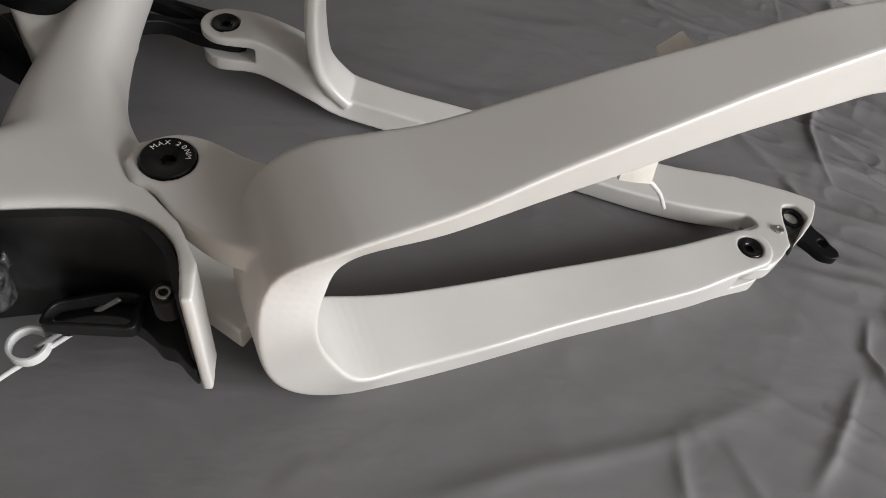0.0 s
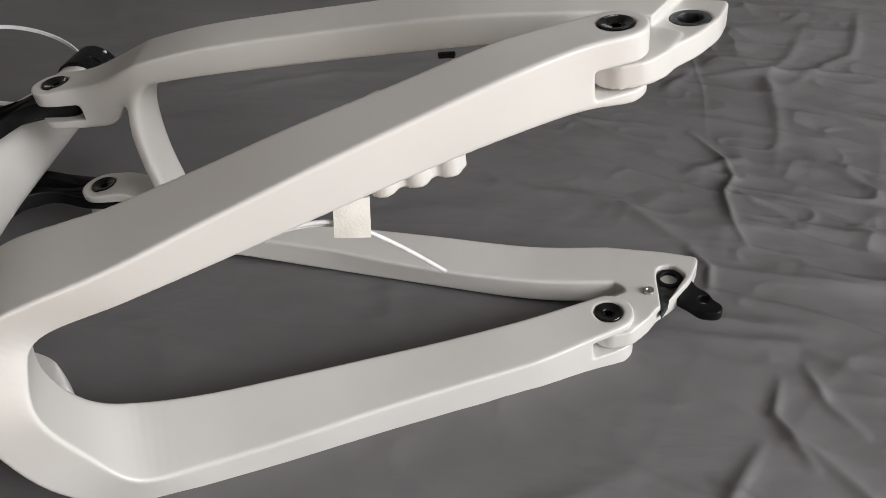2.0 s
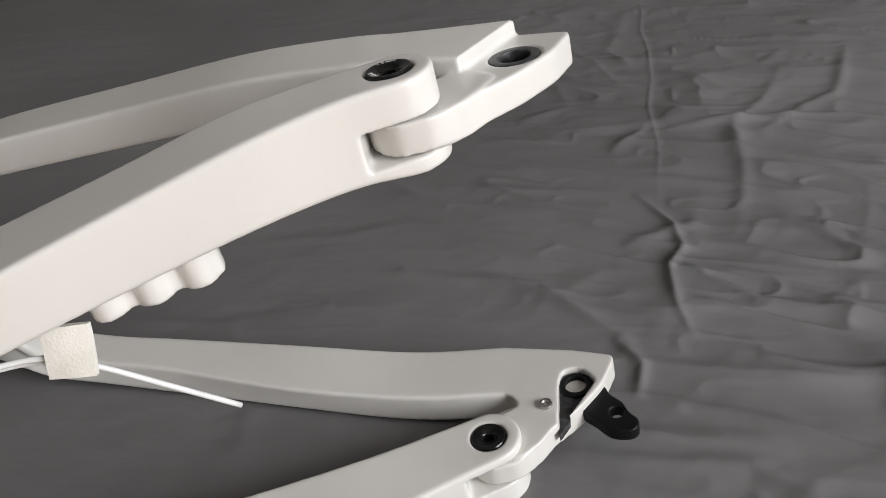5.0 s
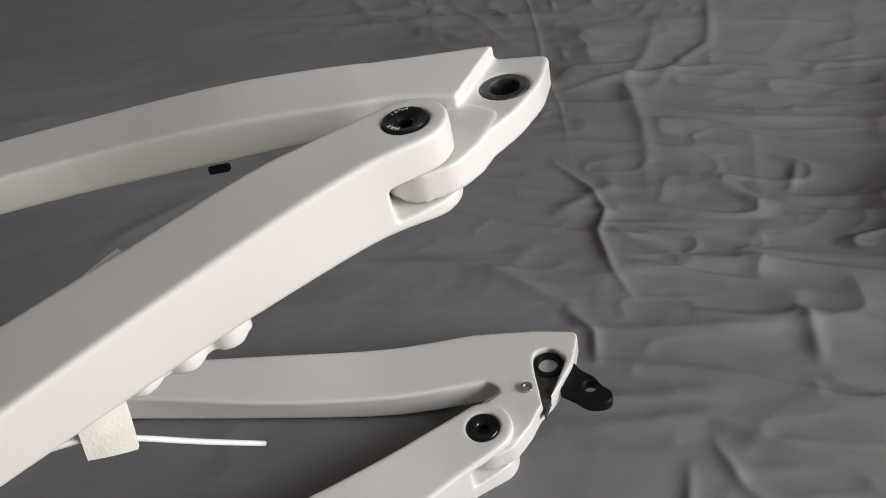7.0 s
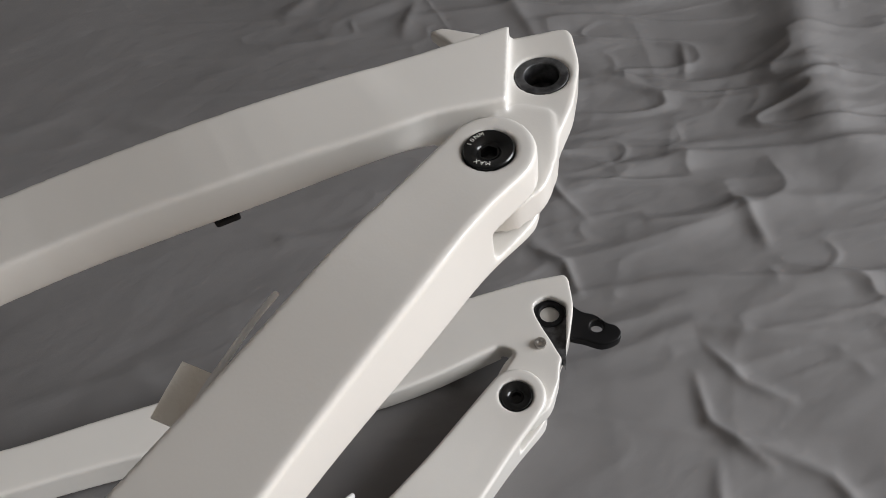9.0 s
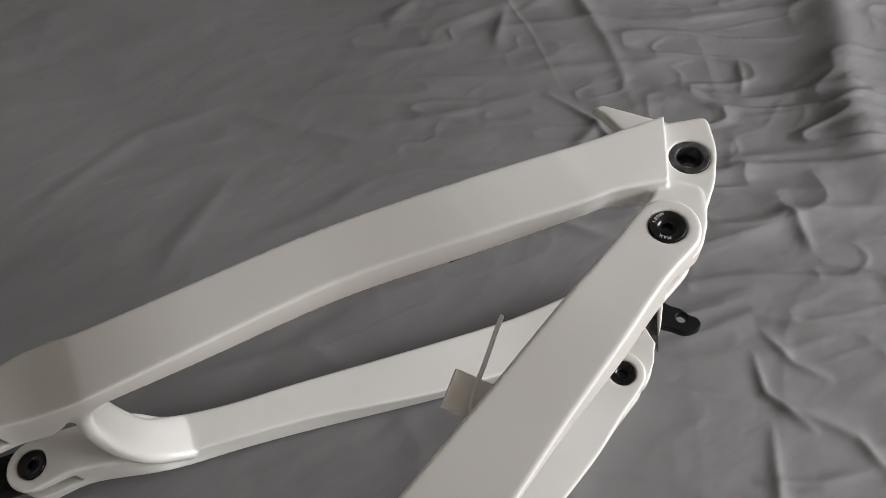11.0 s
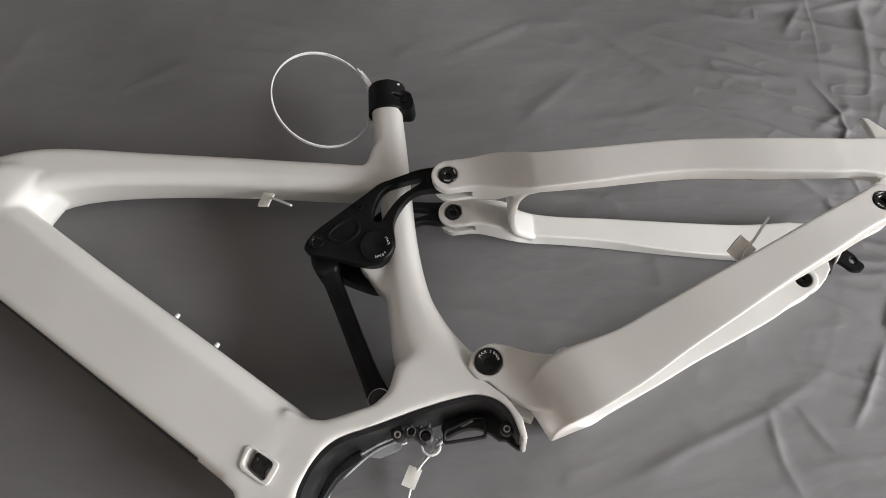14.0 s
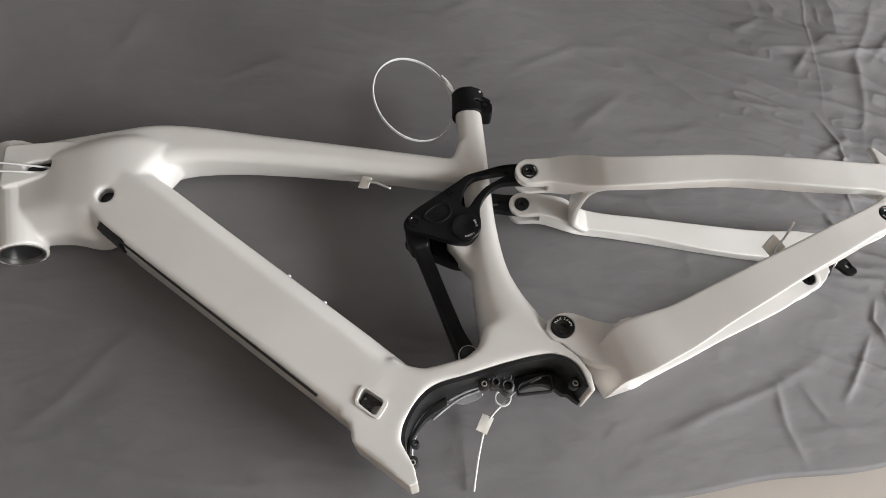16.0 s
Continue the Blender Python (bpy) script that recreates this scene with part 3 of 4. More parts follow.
    skin(bm, whole, 0.0021, 6, (7, len(left), len(left) + 2, len(order) + 1, len(whole) - 8))
    for side in (1, -1):
        def y(w):
            return w if side > 0 else 2 * MID - w
        secs = [((-0.017, 0.003), 0.007, 0.012, 0.025), ((-0.006, 0.001), 0.0165, 0.011, 0.026), ((0.006, -0.002), 0.0185, 0.011, 0.0262), ((0.022, -0.013), 0.022, 0.011, 0.0265), ((0.0425, -0.0235 if side > 0 else -0.0305), 0.0255 if side > 0 else 0.0185, 0.012, 0.029), ((0.055, -0.0265), 0.027, 0.018, 0.0365), ((0.069, -0.0285), 0.0275, 0.026, 0.0468), ((0.079, -0.027), 0.0235, 0.034, 0.0505), ((0.1, -0.0225), 0.017, 0.036, 0.0505)][: 9 if side > 0 else 5]
        dirs = [(0.9, -0.3), (0.9, -0.4), (0.85, -0.5), (0.8, -0.6), (0.8, -0.5), (0.93, -0.2), (0.95, 0.05), (0.97, 0.2), (0.92, 0.39)]
        rs = []
        for ((cu, cv), h, w0, w1), (du, dv) in zip(secs, dirs):
            nrm = Vector((-dv, du, 0)).normalized()
            c = Vector((cu, cv, 0))
            rs.append([c + nrm * h * s + Vector((0, 0, y(w))) for s, w in ((1, w1), (-1, w1), (-1, w0), (1, w0))])
        skin(bm, rs, 0.0021, 4)
    cuts = [slab(fillet([(0.338, 0.02), (0.41, 0.05), (0.39, 0.12), (0.329, 0.1)], 0.008), w - 0.0072, w + 0.0072) for w in (0.0735, 2 * MID - 0.0735)]
    # seats of the bolt caps
    cuts.append(cylinder((0, 0, 0.0218), (0, 0, 0.05), 0.0127))
    cuts.append(cylinder((0.346, 0.071, 0.0905), (0.346, 0.071, 0.12), 0.0088))
    cuts.append(cylinder((0.346, 0.071, -0.0962), (0.346, 0.071, -0.075), 0.0088))
    arm = moulded(bm, "swingarm", 0.0009, 4, cuts)
    return blend(arm, [((0.072, -0.018, 0.045), 0.03, 24), ((0.05, -0.045, 0.033), 0.018, 20), ((0.05, -0.02, -0.055), 0.03, 40)])


chainstay = part("chainstay_yoke", swingarm(), WHITE, bike, "satin white chainstay yoke")


POCKET = fillet([(0.381, 0.1075), (0.3835, 0.116), (0.394, 0.1165), (0.4, 0.1065), (0.396, 0.1), (0.379, 0.0745)], [0.004, 0.005, 0.004, 0.002, 0.001, 0.001])


def seatstay():
    bm = bmesh.new()
    left = [(0.342, (0.0878, 0.1375), (0.0872, 0.1035), (0.068, 0.106), (0.067, 0.1365)), (0.32, (0.0893, 0.1408), (0.0878, 0.1065), (0.0735, 0.1065), (0.067, 0.1395)), (0.27, (0.0890, 0.1500), (0.0868, 0.1165), (0.069, 0.1165), (0.066, 0.147)), (0.20, (0.0822, 0.1645), (0.0795, 0.1325), (0.061, 0.1325), (0.061, 0.160)), (0.12, (0.0758, 0.1735), (0.074, 0.138), (0.0555, 0.140), (0.058, 0.1695)), (0.075, (0.0675, 0.182), (0.066, 0.144), (0.05, 0.146), (0.052, 0.176)), (0.057, (0.061, 0.189), (0.0595, 0.149), (0.043, 0.151), (0.045, 0.184)), (0.035, (0.0512, 0.197), (0.0495, 0.158), (0.02, 0.16), (0.022, 0.194)), (0.012, (0.0432, 0.2), (0.0432, 0.167), (0.013, 0.168), (0.013, 0.1985)), (-0.012, (0.0403, 0.202), (0.0403, 0.1692), (0.013, 0.1692), (0.013, 0.202))]
    right = [(0.355, (-0.114, 0.14), (-0.114, 0.103), (-0.096, 0.103), (-0.096, 0.14)), (0.30, (-0.112, 0.147), (-0.112, 0.107), (-0.094, 0.1065), (-0.095, 0.145)), (0.23, (-0.106, 0.158), (-0.106, 0.121), (-0.0895, 0.12), (-0.088, 0.156)), (0.15, (-0.101, 0.173), (-0.101, 0.1405), (-0.0835, 0.1435), (-0.083, 0.1715)), (0.10, (-0.096, 0.181), (-0.096, 0.151), (-0.0795, 0.154), (-0.079, 0.18)), (0.064, (-0.09, 0.190), (-0.09, 0.156), (-0.075, 0.161), (-0.073, 0.189)), (0.045, (-0.078, 0.196), (-0.08, 0.158), (-0.058, 0.162), (-0.056, 0.196)), (0.012, (-0.07, 0.1995), (-0.07, 0.167), (-0.043, 0.168), (-0.043, 0.1985)), (-0.012, (-0.07, 0.202), (-0.07, 0.1692), (-0.043, 0.1692), (-0.043, 0.202))]
    for arm in (left, right):
        rows = [[(u, v, w) for w, v in cs] for u, *cs in arm]
        if arm is left:
            rows.insert(0, [(0.3895, 0.1315, 0.0855), (0.3672, 0.0965, 0.0855), (0.3672, 0.0965, 0.067), (0.3895, 0.1315, 0.067)])
        skin(bm, rows, 0.002, 5)
    # curved web between the two arms
    web = [(0.075, 0.161, 0.056), (0.060, 0.165, 0.042), (0.051, 0.167, 0.02), (0.048, 0.1685, MID), (0.051, 0.170, -0.05), (0.058, 0.171, -0.066), (0.072, 0.172, -0.082)]
    rings = []
    s = spline([(*q, 0) for q in web], 5)
    for i, q in enumerate(s):
        d = Vector((s[min(i + 1, len(s) - 1)] - s[max(i - 1, 0)])[:3])
        rise = Vector((0.12, 0.99, 0)).normalized()
        d = (d - rise * d.dot(rise)).normalized()
        rings.append(ring(q[:3], rise, rise.cross(d), 0.0155, 0.0048, 4, 24))
    bridge(bm, rings)
    for w in (0.0, 1.0):
        a, b = (0.0135, 0.04) if w == 0 else (-0.07, -0.0435)
        cylinder((-0.012, 0.1856, a), (-0.012, 0.1856, b), 0.0163, bm=bm)
    drop = fillet([(0.345, 0.1415), (0.389, 0.131), (0.4118, 0.1228), (0.403, 0.103), (0.3895, 0.087), (0.3765, 0.0765), (0.3705, 0.0685), (0.36, 0.06), (0.345, 0.066), (0.348, 0.088), (0.361, 0.094), (0.355, 0.1035), (0.34, 0.106)], [0.01, 0.002, 0.005, 0.006, 0.004, 0.002, 0.002, 0.006, 0.006, 0.004, 0.004, 0.006, 0.01])
    tongue = fillet([(0.381, 0.087), (0.374, 0.0755), (0.368, 0.0665), (0.3635, 0.062), (0.3585, 0.0585), (0.343, 0.0555), (0.330, 0.071), (0.345, 0.091), (0.37, 0.1)], [0.004, 0.004, 0.002, 0.002, 0.006, 0.016, 0.016, 0.012, 0.01])
    for side in (1, -1):
        def y(w):
            return w if side > 0 else 2 * MID - w
        for shape, a, b in ((drop, 0.066, 0.079), (tongue, 0.0675, 0.0797)):
            slab(shape, min(y(a), y(b)), max(y(a), y(b)), bm=bm)
    # fin below the left dropout, and its foot
    skin(bm, [[(0.3695, 0.1655, 0.070), (0.3695, 0.1655, 0.064), (0.3755, 0.164, 0.064), (0.3755, 0.164, 0.070)], [(0.372, 0.15, 0.0715), (0.372, 0.15, 0.064), (0.385, 0.15, 0.064), (0.385, 0.15, 0.0715)], [(0.373, 0.128, 0.0715), (0.373, 0.128, 0.064), (0.402, 0.128, 0.064), (0.402, 0.128, 0.0715)]], 0.0015, 4)
    cuts = [slab(fillet([(-0.05, 0.15), (0.0085, 0.15), (0.0085, 0.22), (-0.05, 0.22)], 0.003), w - 0.0055, w + 0.0055) for w in (0.0245, 2 * MID - 0.0245)]
    cuts.append(cylinder((0.388, 0.106, 0.05), (0.388, 0.106, 0.1), 0.0102))
    cuts.append(cylinder((-0.012, 0.1856, 0.036), (-0.012, 0.1856, 0.06), 0.0093))
    cuts.append(cylinder((-0.012, 0.1858, -0.0473), (-0.012, 0.1858, -0.035), 0.0093))
    # pocket in the drive-side dropout
    cuts.append(slab(POCKET, -0.1015, -0.07))
    stay = moulded(bm, "seatstay", 0.0009, 3, cuts)
    return blend(stay, [((0.05, 0.165, 0.035), 0.026, 40), ((0.05, 0.168, -0.055), 0.026, 40), ((0.02, 0.18, 0.03), 0.02, 15)])


seatstay_yoke = part("seatstay_yoke", seatstay(), WHITE, bike, "satin white seatstay yoke")


def rocker(side):
    def y(w):
        return w if side > 0 else 2 * MID - w
    outline = rounded([(-0.162, 0.142), (-0.152, 0.156), (-0.124, 0.174), (-0.096, 0.191), (-0.079, 0.201), (-0.052, 0.204), (-0.03, 0.203), (-0.003, 0.199), (0.002, 0.186), (-0.003, 0.176), (-0.028, 0.178), (-0.047, 0.18), (-0.062, 0.171), (-0.072, 0.154), (-0.073, 0.13), (-0.083, 0.116), (-0.094, 0.112), (-0.111, 0.116), (-0.136, 0.127), (-0.156, 0.134)], 3)
    hole = rounded([(-0.034, 0.1925), (-0.055, 0.1955), (-0.074, 0.1945), (-0.086, 0.183), (-0.0925, 0.163), (-0.085, 0.157), (-0.076, 0.168), (-0.062, 0.181), (-0.045, 0.187)], 3)
    bm = slab(outline, min(y(0.006), y(0.017)), max(y(0.006), y(0.017)), holes=[hole], bevel=0.003)
    for v in bm.verts:
        k = max(0.0, min(1.0, (v.co.x + 0.075) / 0.05))
        v.co.z += (1 if side > 0 else -1) * 0.0125 * k * k * (3 - 2 * k)
    return bm


for side in (1, -1):
    part("rocker_plate", rocker(side), BLACK, bike, "black anodised rocker plate", angle=40)


def bolt(c, r, w, socket=0.0035, dished=False):
    """A low black bolt cap with a hexagon socket, facing along w."""
    prof = [(r, -0.004), (r, 0.0013), (r * 0.94, 0.0022), (r * 0.6, 0.0021), (r * 0.5, 0.0014), (socket * 1.15, 0.0013)]
    if dished:
        prof = [(r, -0.004), (r, 0.0009), (r * 0.955, 0.0014), (r * 0.87, 0.0013), (r * 0.6, 0.0008), (r * 0.45, 0.0), (socket * 1.15, -0.0005)]
    n = 36
    rings = [[Vector((c[0] + q * math.cos(2 * math.pi * i / n), c[1] + q * math.sin(2 * math.pi * i / n), w + h)) for i in range(n)] for q, h in prof]
    hexa = []
    for i in range(n):
        a = 2 * math.pi * i / n
        f = math.cos(math.pi / 6) / math.cos((a % (math.pi / 3)) - math.pi / 6)
        hexa.append((math.cos(a) * f * socket, math.sin(a) * f * socket))
    for h in (-0.0006, -0.0028) if dished else (0.0012, 0.0005):
        rings.append([Vector((c[0] + p[0], c[1] + p[1], w + h)) for p in hexa])
    return bridge(bmesh.new(), rings)


GLYPHS = {}


def glyph(ch):
    if ch not in GLYPHS:
        cu = bpy.data.curves.new("glyph", "FONT")
        cu.body, cu.size, cu.align_x, cu.extrude = ch, 1.0, "CENTER", 0.02
        GLYPHS[ch] = evaluated_curve(cu)
    return GLYPHS[ch]


def evaluated_curve(cu):
    ob = new("tmp", cu)
    bpy.context.view_layer.update()
    me = bpy.data.meshes.new_from_object(ob.evaluated_get(bpy.context.evaluated_depsgraph_get()))
    bpy.data.objects.remove(ob)
    return me


def lettering(parent, c, r, w, words, size):
    """Words round a bolt, tops outward, each a word and the angle of its middle in degrees."""
    bm = bmesh.new()
    for word, mid in words:
        step = math.degrees(size * 0.74 / r)
        for k, ch in enumerate(word):
            a = mid - (k - (len(word) - 1) / 2) * step
            m = Matrix.Translation((c[0] + r * math.cos(radians(a)), c[1] + r * math.sin(radians(a)), w)) @ Matrix.Rotation(radians(a - 90), 4, "Z") @ Matrix.Scale(size, 4)
            me = glyph(ch).copy()
            me.transform(m)
            bm.from_mesh(me)
            bpy.data.meshes.remove(me)
    return part("lettering", bm, PRINT, parent, "white printed torque mark", smooth=False)


b = part("main_pivot_bolt", bolt((0, 0), 0.0122, 0.0257, dished=True), GLOSS, bike, "black main pivot bolt cap", angle=35)
lettering(b, (0, 0), 0.0076, 0.0272, (("MAX", 122), ("20NM", 38)), 0.0037)
b = part("dropout_bolt", bolt((0.346, 0.071), 0.0084, 0.0941, 0.003, True), GLOSS, bike, "black dropout pivot bolt cap", angle=35)
lettering(b, (0.346, 0.071), 0.0058, 0.0956, (("10NM", 105), ("MAX", 222)), 0.0023)
part("dropout_bolt", bolt((0.346, 0.071), 0.0083, -0.0925, 0.003, True), GLOSS, bike, "black dropout pivot bolt cap", angle=35)
b = part("seatstay_bolt", bolt((-0.012, 0.1855), 0.0088, 0.0397, 0.003, True), GLOSS, bike, "black seatstay pivot bolt cap", angle=35)
lettering(b, (-0.012, 0.1855), 0.0063, 0.0413, (("MAX", 15), ("10NM", -95)), 0.0022)
part("seatstay_bolt", bolt((-0.012, 0.1858), 0.0088, -0.0437, 0.003, True), GLOSS, bike, "black seatstay pivot bolt cap", angle=35)
b = part("rocker_bolt", bolt((-0.0905, 0.1315), 0.0168, 0.0175, 0.003), BLACK, bike, "black rocker pivot cap", angle=35)
lettering(b, (-0.0905, 0.1315), 0.0108, 0.0197, (("MAX", 14), ("10NM", -72)), 0.0038)
part("shock_bolt", bolt((-0.149, 0.145), 0.0078, 0.0172), GLOSS, bike, "black upper shock bolt", angle=35)
part("shock_bolt", bolt((-0.103, -0.0165), 0.0096, 0.0075), GLOSS, bike, "black lower shock bolt", angle=35)
# rim of the lower shock eye
rim = bmesh.new()
slab(disc((-0.103, -0.0165), 0.0112), MID - 0.02, 0.006, holes=[disc((-0.103, -0.0165), 0.0098)], bm=rim, bevel=0.0008)
part("shock_eye_rim", rim, WHITE, bike, "white rim round the lower shock bolt", angle=40)
# rigid bar in place of a shock
sb = bmesh.new()
skin(sb, [facet(c, (0.26, -0.965), hh, hw, (0.003, 0.003), (0.003, 0.003)) for c, hh, hw in (((-0.1515, 0.152), 0.01, 0.015), ((-0.1475, 0.134), 0.0125, 0.0155), ((-0.144, 0.122), 0.0115, 0.015), ((-0.14, 0.108), 0.0088, 0.012), ((-0.115, 0.02), 0.0088, 0.012), ((-0.107, -0.004), 0.0105, 0.014), ((-0.1035, -0.018), 0.011, 0.014))], 0.002, 4)
part("shock_bar", sb, BLACK, bike, "black rigid bar in place of a shock", angle=50)
# cross piece of the rocker under the seat tube boss
sb = slab(rounded([(-0.15, 0.138), (-0.13, 0.142), (-0.113, 0.121), (-0.103, 0.1105), (-0.091, 0.108), (-0.0885, 0.1035), (-0.1, 0.1025), (-0.113, 0.1075), (-0.14, 0.124)], 3), MID - 0.03, MID - 0.005, bevel=0.002)
part("rocker_bridge", sb, BLACK, bike, "black bridge between the rocker plates", angle=40)
# raised web and pocket rim on the rocker plate
sb = slab(rounded([(-0.139, 0.152), (-0.126, 0.164), (-0.112, 0.168), (-0.104, 0.158), (-0.108, 0.146), (-0.122, 0.139), (-0.135, 0.143)], 4), 0.0155, 0.0179, holes=[rounded([(-0.135, 0.152), (-0.125, 0.160), (-0.113, 0.163), (-0.108, 0.156), (-0.112, 0.148), (-0.122, 0.143), (-0.132, 0.146)], 4)], bevel=0.0012)
part("pocket_rim", sb, BLACK, bike, "", angle=40)
part("rocker_pin", bolt((-0.104, 0.176), 0.0032, 0.017, 0.0014), BLACK, bike, "", angle=35)
# seat clamp
cb = bmesh.new()
AX0, AX1 = Vector((-0.0685, 0.300, MID)), Vector((-0.0660, 0.3345, MID))
cylinder(AX0, AX1, 0.0208, bm=cb)
slab(fillet([(-0.056, 0.297), (-0.041, 0.295), (-0.037, 0.304), (-0.039, 0.318), (-0.05, 0.325)], 0.004), MID - 0.012, MID + 0.012, bm=cb)
cuts = [slab([(-0.06, 0.3135), (-0.03, 0.3125), (-0.03, 0.3155), (-0.06, 0.3165)], MID - 0.05, MID + 0.05), cylinder((-0.0663, 0.329, MID), (-0.0655, 0.342, MID), 0.0158)]
clamp = part("seat_clamp", moulded(cb, "seat_clamp", 0.001, 4, cuts), BLACK, bike, "black seat clamp collar")
part("clamp_bolt", cylinder((-0.047, 0.309, MID + 0.009), (-0.047, 0.309, MID + 0.0135), 0.004), GLOSS, clamp, "black clamp bolt", angle=40)
part("clamp_mark", slab([(-0.0535, 0.3275), (-0.0505, 0.327), (-0.0503, 0.3283), (-0.0533, 0.3288)], 0.0, 0.0022), PRINT, clamp, "small pale mark")


# ---- dropouts ----
ax = bmesh.new()
slab(disc((0.388, 0.106), 0.0101, 36), 0.0665, 0.0788, holes=[disc((0.388, 0.106), 0.0066, 36)], bm=ax, bevel=0.0006)
slab(disc((0.388, 0.106), 0.0067, 24), 0.066, 0.069, holes=[disc((0.3885, 0.105), 0.0042, 24)], bm=ax)
part("axle_insert", ax, CARBON, bike, "dark threaded axle insert", angle=40)
pk = bmesh.new()
slab(POCKET, -0.104, -0.1, holes=[disc((0.3895, 0.107), 0.0066, 28)], bm=pk)
insert = part("dropout_insert", pk, CARBON, bike, "bare carbon dropout pocket", angle=40)
hg = bmesh.new()
slab(disc((0.3895, 0.107), 0.0085, 30), -0.1095, -0.0985, holes=[disc((0.3895, 0.107), 0.0056, 30)], bm=hg, bevel=0.0008)
slab(rounded([(0.392, 0.099), (0.3975, 0.1075), (0.403, 0.107), (0.406, 0.0995), (0.411, 0.0935), (0.4135, 0.0865), (0.417, 0.0815), (0.4165, 0.0765), (0.412, 0.074), (0.4035, 0.076), (0.397, 0.0835), (0.391, 0.0905)], 4), -0.1075, -0.1005, holes=[disc((0.4075, 0.087), 0.0036, 24)], bm=hg, bevel=0.0012)
part("derailleur_hanger", hg, BLACK, bike, "black derailleur hanger", angle=40)
part("hanger_screw", bolt((0.374, 0.092), 0.0034, -0.0965, 0.0014), STEEL, bike, "steel hanger screw", angle=35)
bl = bmesh.new()
for u, v in ((0.232, 0.0285), (0.2475, 0.0345), (0.263, 0.0415)):
    cylinder((u, v, 0.058), (u, v, 0.0395), 0.0076, 0.007, bm=bl)
slab(fillet([(0.222, 0.03), (0.269, 0.052), (0.273, 0.042), (0.229, 0.023)], 0.004), 0.04, 0.058, bm=bl)
part("brake_mount", moulded(bl, "brake_mount", 0.0011, 6), WHITE, bike, "white lobed brake mount")
cg = bmesh.new()
slab(fillet([(0.256, 0.127), (0.266, 0.126), (0.2655, 0.1226), (0.256, 0.1236)], 0.0012), 0.0605, 0.0635, bm=cg, bevel=0.0008)
part("cable_guide", cg, BLACK, bike, "small black cable guide", angle=40)

# ---- motor bay ----
ARCH = [(-0.1765, -0.146), (-0.182, -0.125), (-0.1832, -0.104), (-0.179, -0.087), (-0.165, -0.065), (-0.1425, -0.0495), (-0.106, -0.0418), (-0.063, -0.0328), (-0.026, -0.0278), (-0.011, -0.0287), (0.0025, -0.0355), (0.0125, -0.0485), (0.018, -0.066)]
lin = bmesh.new()
inner = [tuple(q) for q in spline([(-0.1725, -0.1445), (-0.1765, -0.125), (-0.178, -0.104), (-0.1745, -0.089), (-0.1615, -0.0685), (-0.1405, -0.0535), (-0.105, -0.046), (-0.0625, -0.037), (-0.0265, -0.032), (-0.0125, -0.0328), (-0.001, -0.0385), (0.0085, -0.05), (0.0155, -0.067)], 4)]
outer = [tuple(q) for q in spline(ARCH, 4)]
slab(inner + outer[::-1], MID - 0.0375, MID + 0.0365, bm=lin)
part("motor_bay_lining", lin, LINING_AND_SHADE, bike, "bare black carbon motor bay", angle=50)
# inner ribs, bosses and the moulded cable guide
rib = bmesh.new()
slab([tuple(q) for q in spline([(-0.1745, -0.135), (-0.1745, -0.104), (-0.167, -0.088), (-0.152, -0.0715), (-0.13, -0.0605)], 4)] + [tuple(q) for q in spline([(-0.13, -0.05), (-0.152, -0.063), (-0.167, -0.08), (-0.178, -0.1), (-0.178, -0.135)], 4)], MID - 0.037, MID - 0.022, bm=rib, bevel=0.001)
part("bay_rib", rib, LINING_AND_SHADE, bike, "", angle=40)
rib = slab(rounded([(-0.05, -0.036), (-0.02, -0.0315), (-0.005, -0.034), (0.006, -0.042), (0.014, -0.056), (0.0175, -0.07), (0.012, -0.0665), (0.006, -0.0605), (-0.001, -0.0585), (-0.008, -0.052), (-0.02, -0.0455), (-0.035, -0.0455), (-0.05, -0.0495)], 4), MID - 0.036, MID - 0.022, bevel=0.002)
part("bay_pad", rib, LINING_AND_SHADE, bike, "", angle=40)
for u, v, w in ((-0.1725, -0.121, -0.012), (-0.0898, -0.0494, 0.0075), (0.0074, -0.0578, 0.008)):
    z = bmesh.new()
    slab(disc((u, v), 0.0033, 20), w - 0.003, w, holes=[disc((u, v), 0.0019, 20)], bm=z, bevel=0.0004)
    part("threaded_boss", z, STEEL, bike, "small threaded metal boss", angle=40)
    part("boss_pad", slab(disc((u, v + 0.001), 0.0062, 20), w - 0.016, w - 0.002, bevel=0.0012), LINING_AND_SHADE, bike, "", angle=40)
part("boss_pad", slab(disc((-0.1685, -0.101), 0.0045, 20), -0.035, -0.017, holes=[disc((-0.1685, -0.101), 0.0022, 20)], bevel=0.001), LINING_AND_SHADE, bike, "", angle=40)
# moulded block with two bores, and the clip ring below it
gd = bmesh.new()
slab(rounded([(-0.084, -0.0475), (-0.078, -0.0425), (-0.07, -0.0455), (-0.062, -0.045), (-0.0575, -0.0525), (-0.06, -0.0605), (-0.068, -0.0615), (-0.075, -0.0545), (-0.082, -0.0535)], 4), -0.012, 0.006, bm=gd)
cylinder((-0.0651, -0.0538, -0.014), (-0.0651, -0.0538, 0.009), 0.0064, bm=gd)
cylinder((-0.0775, -0.0485, -0.012), (-0.0775, -0.0485, 0.0085), 0.0048, bm=gd)
for k in range(4):
    cylinder((-0.084 + 0.008 * k, -0.0465 + 0.001 * (k % 2), 0.0), (-0.0845 + 0.008 * k, -0.0445 + 0.001 * (k % 2), 0.0085), 0.0013, n=10, bm=gd)
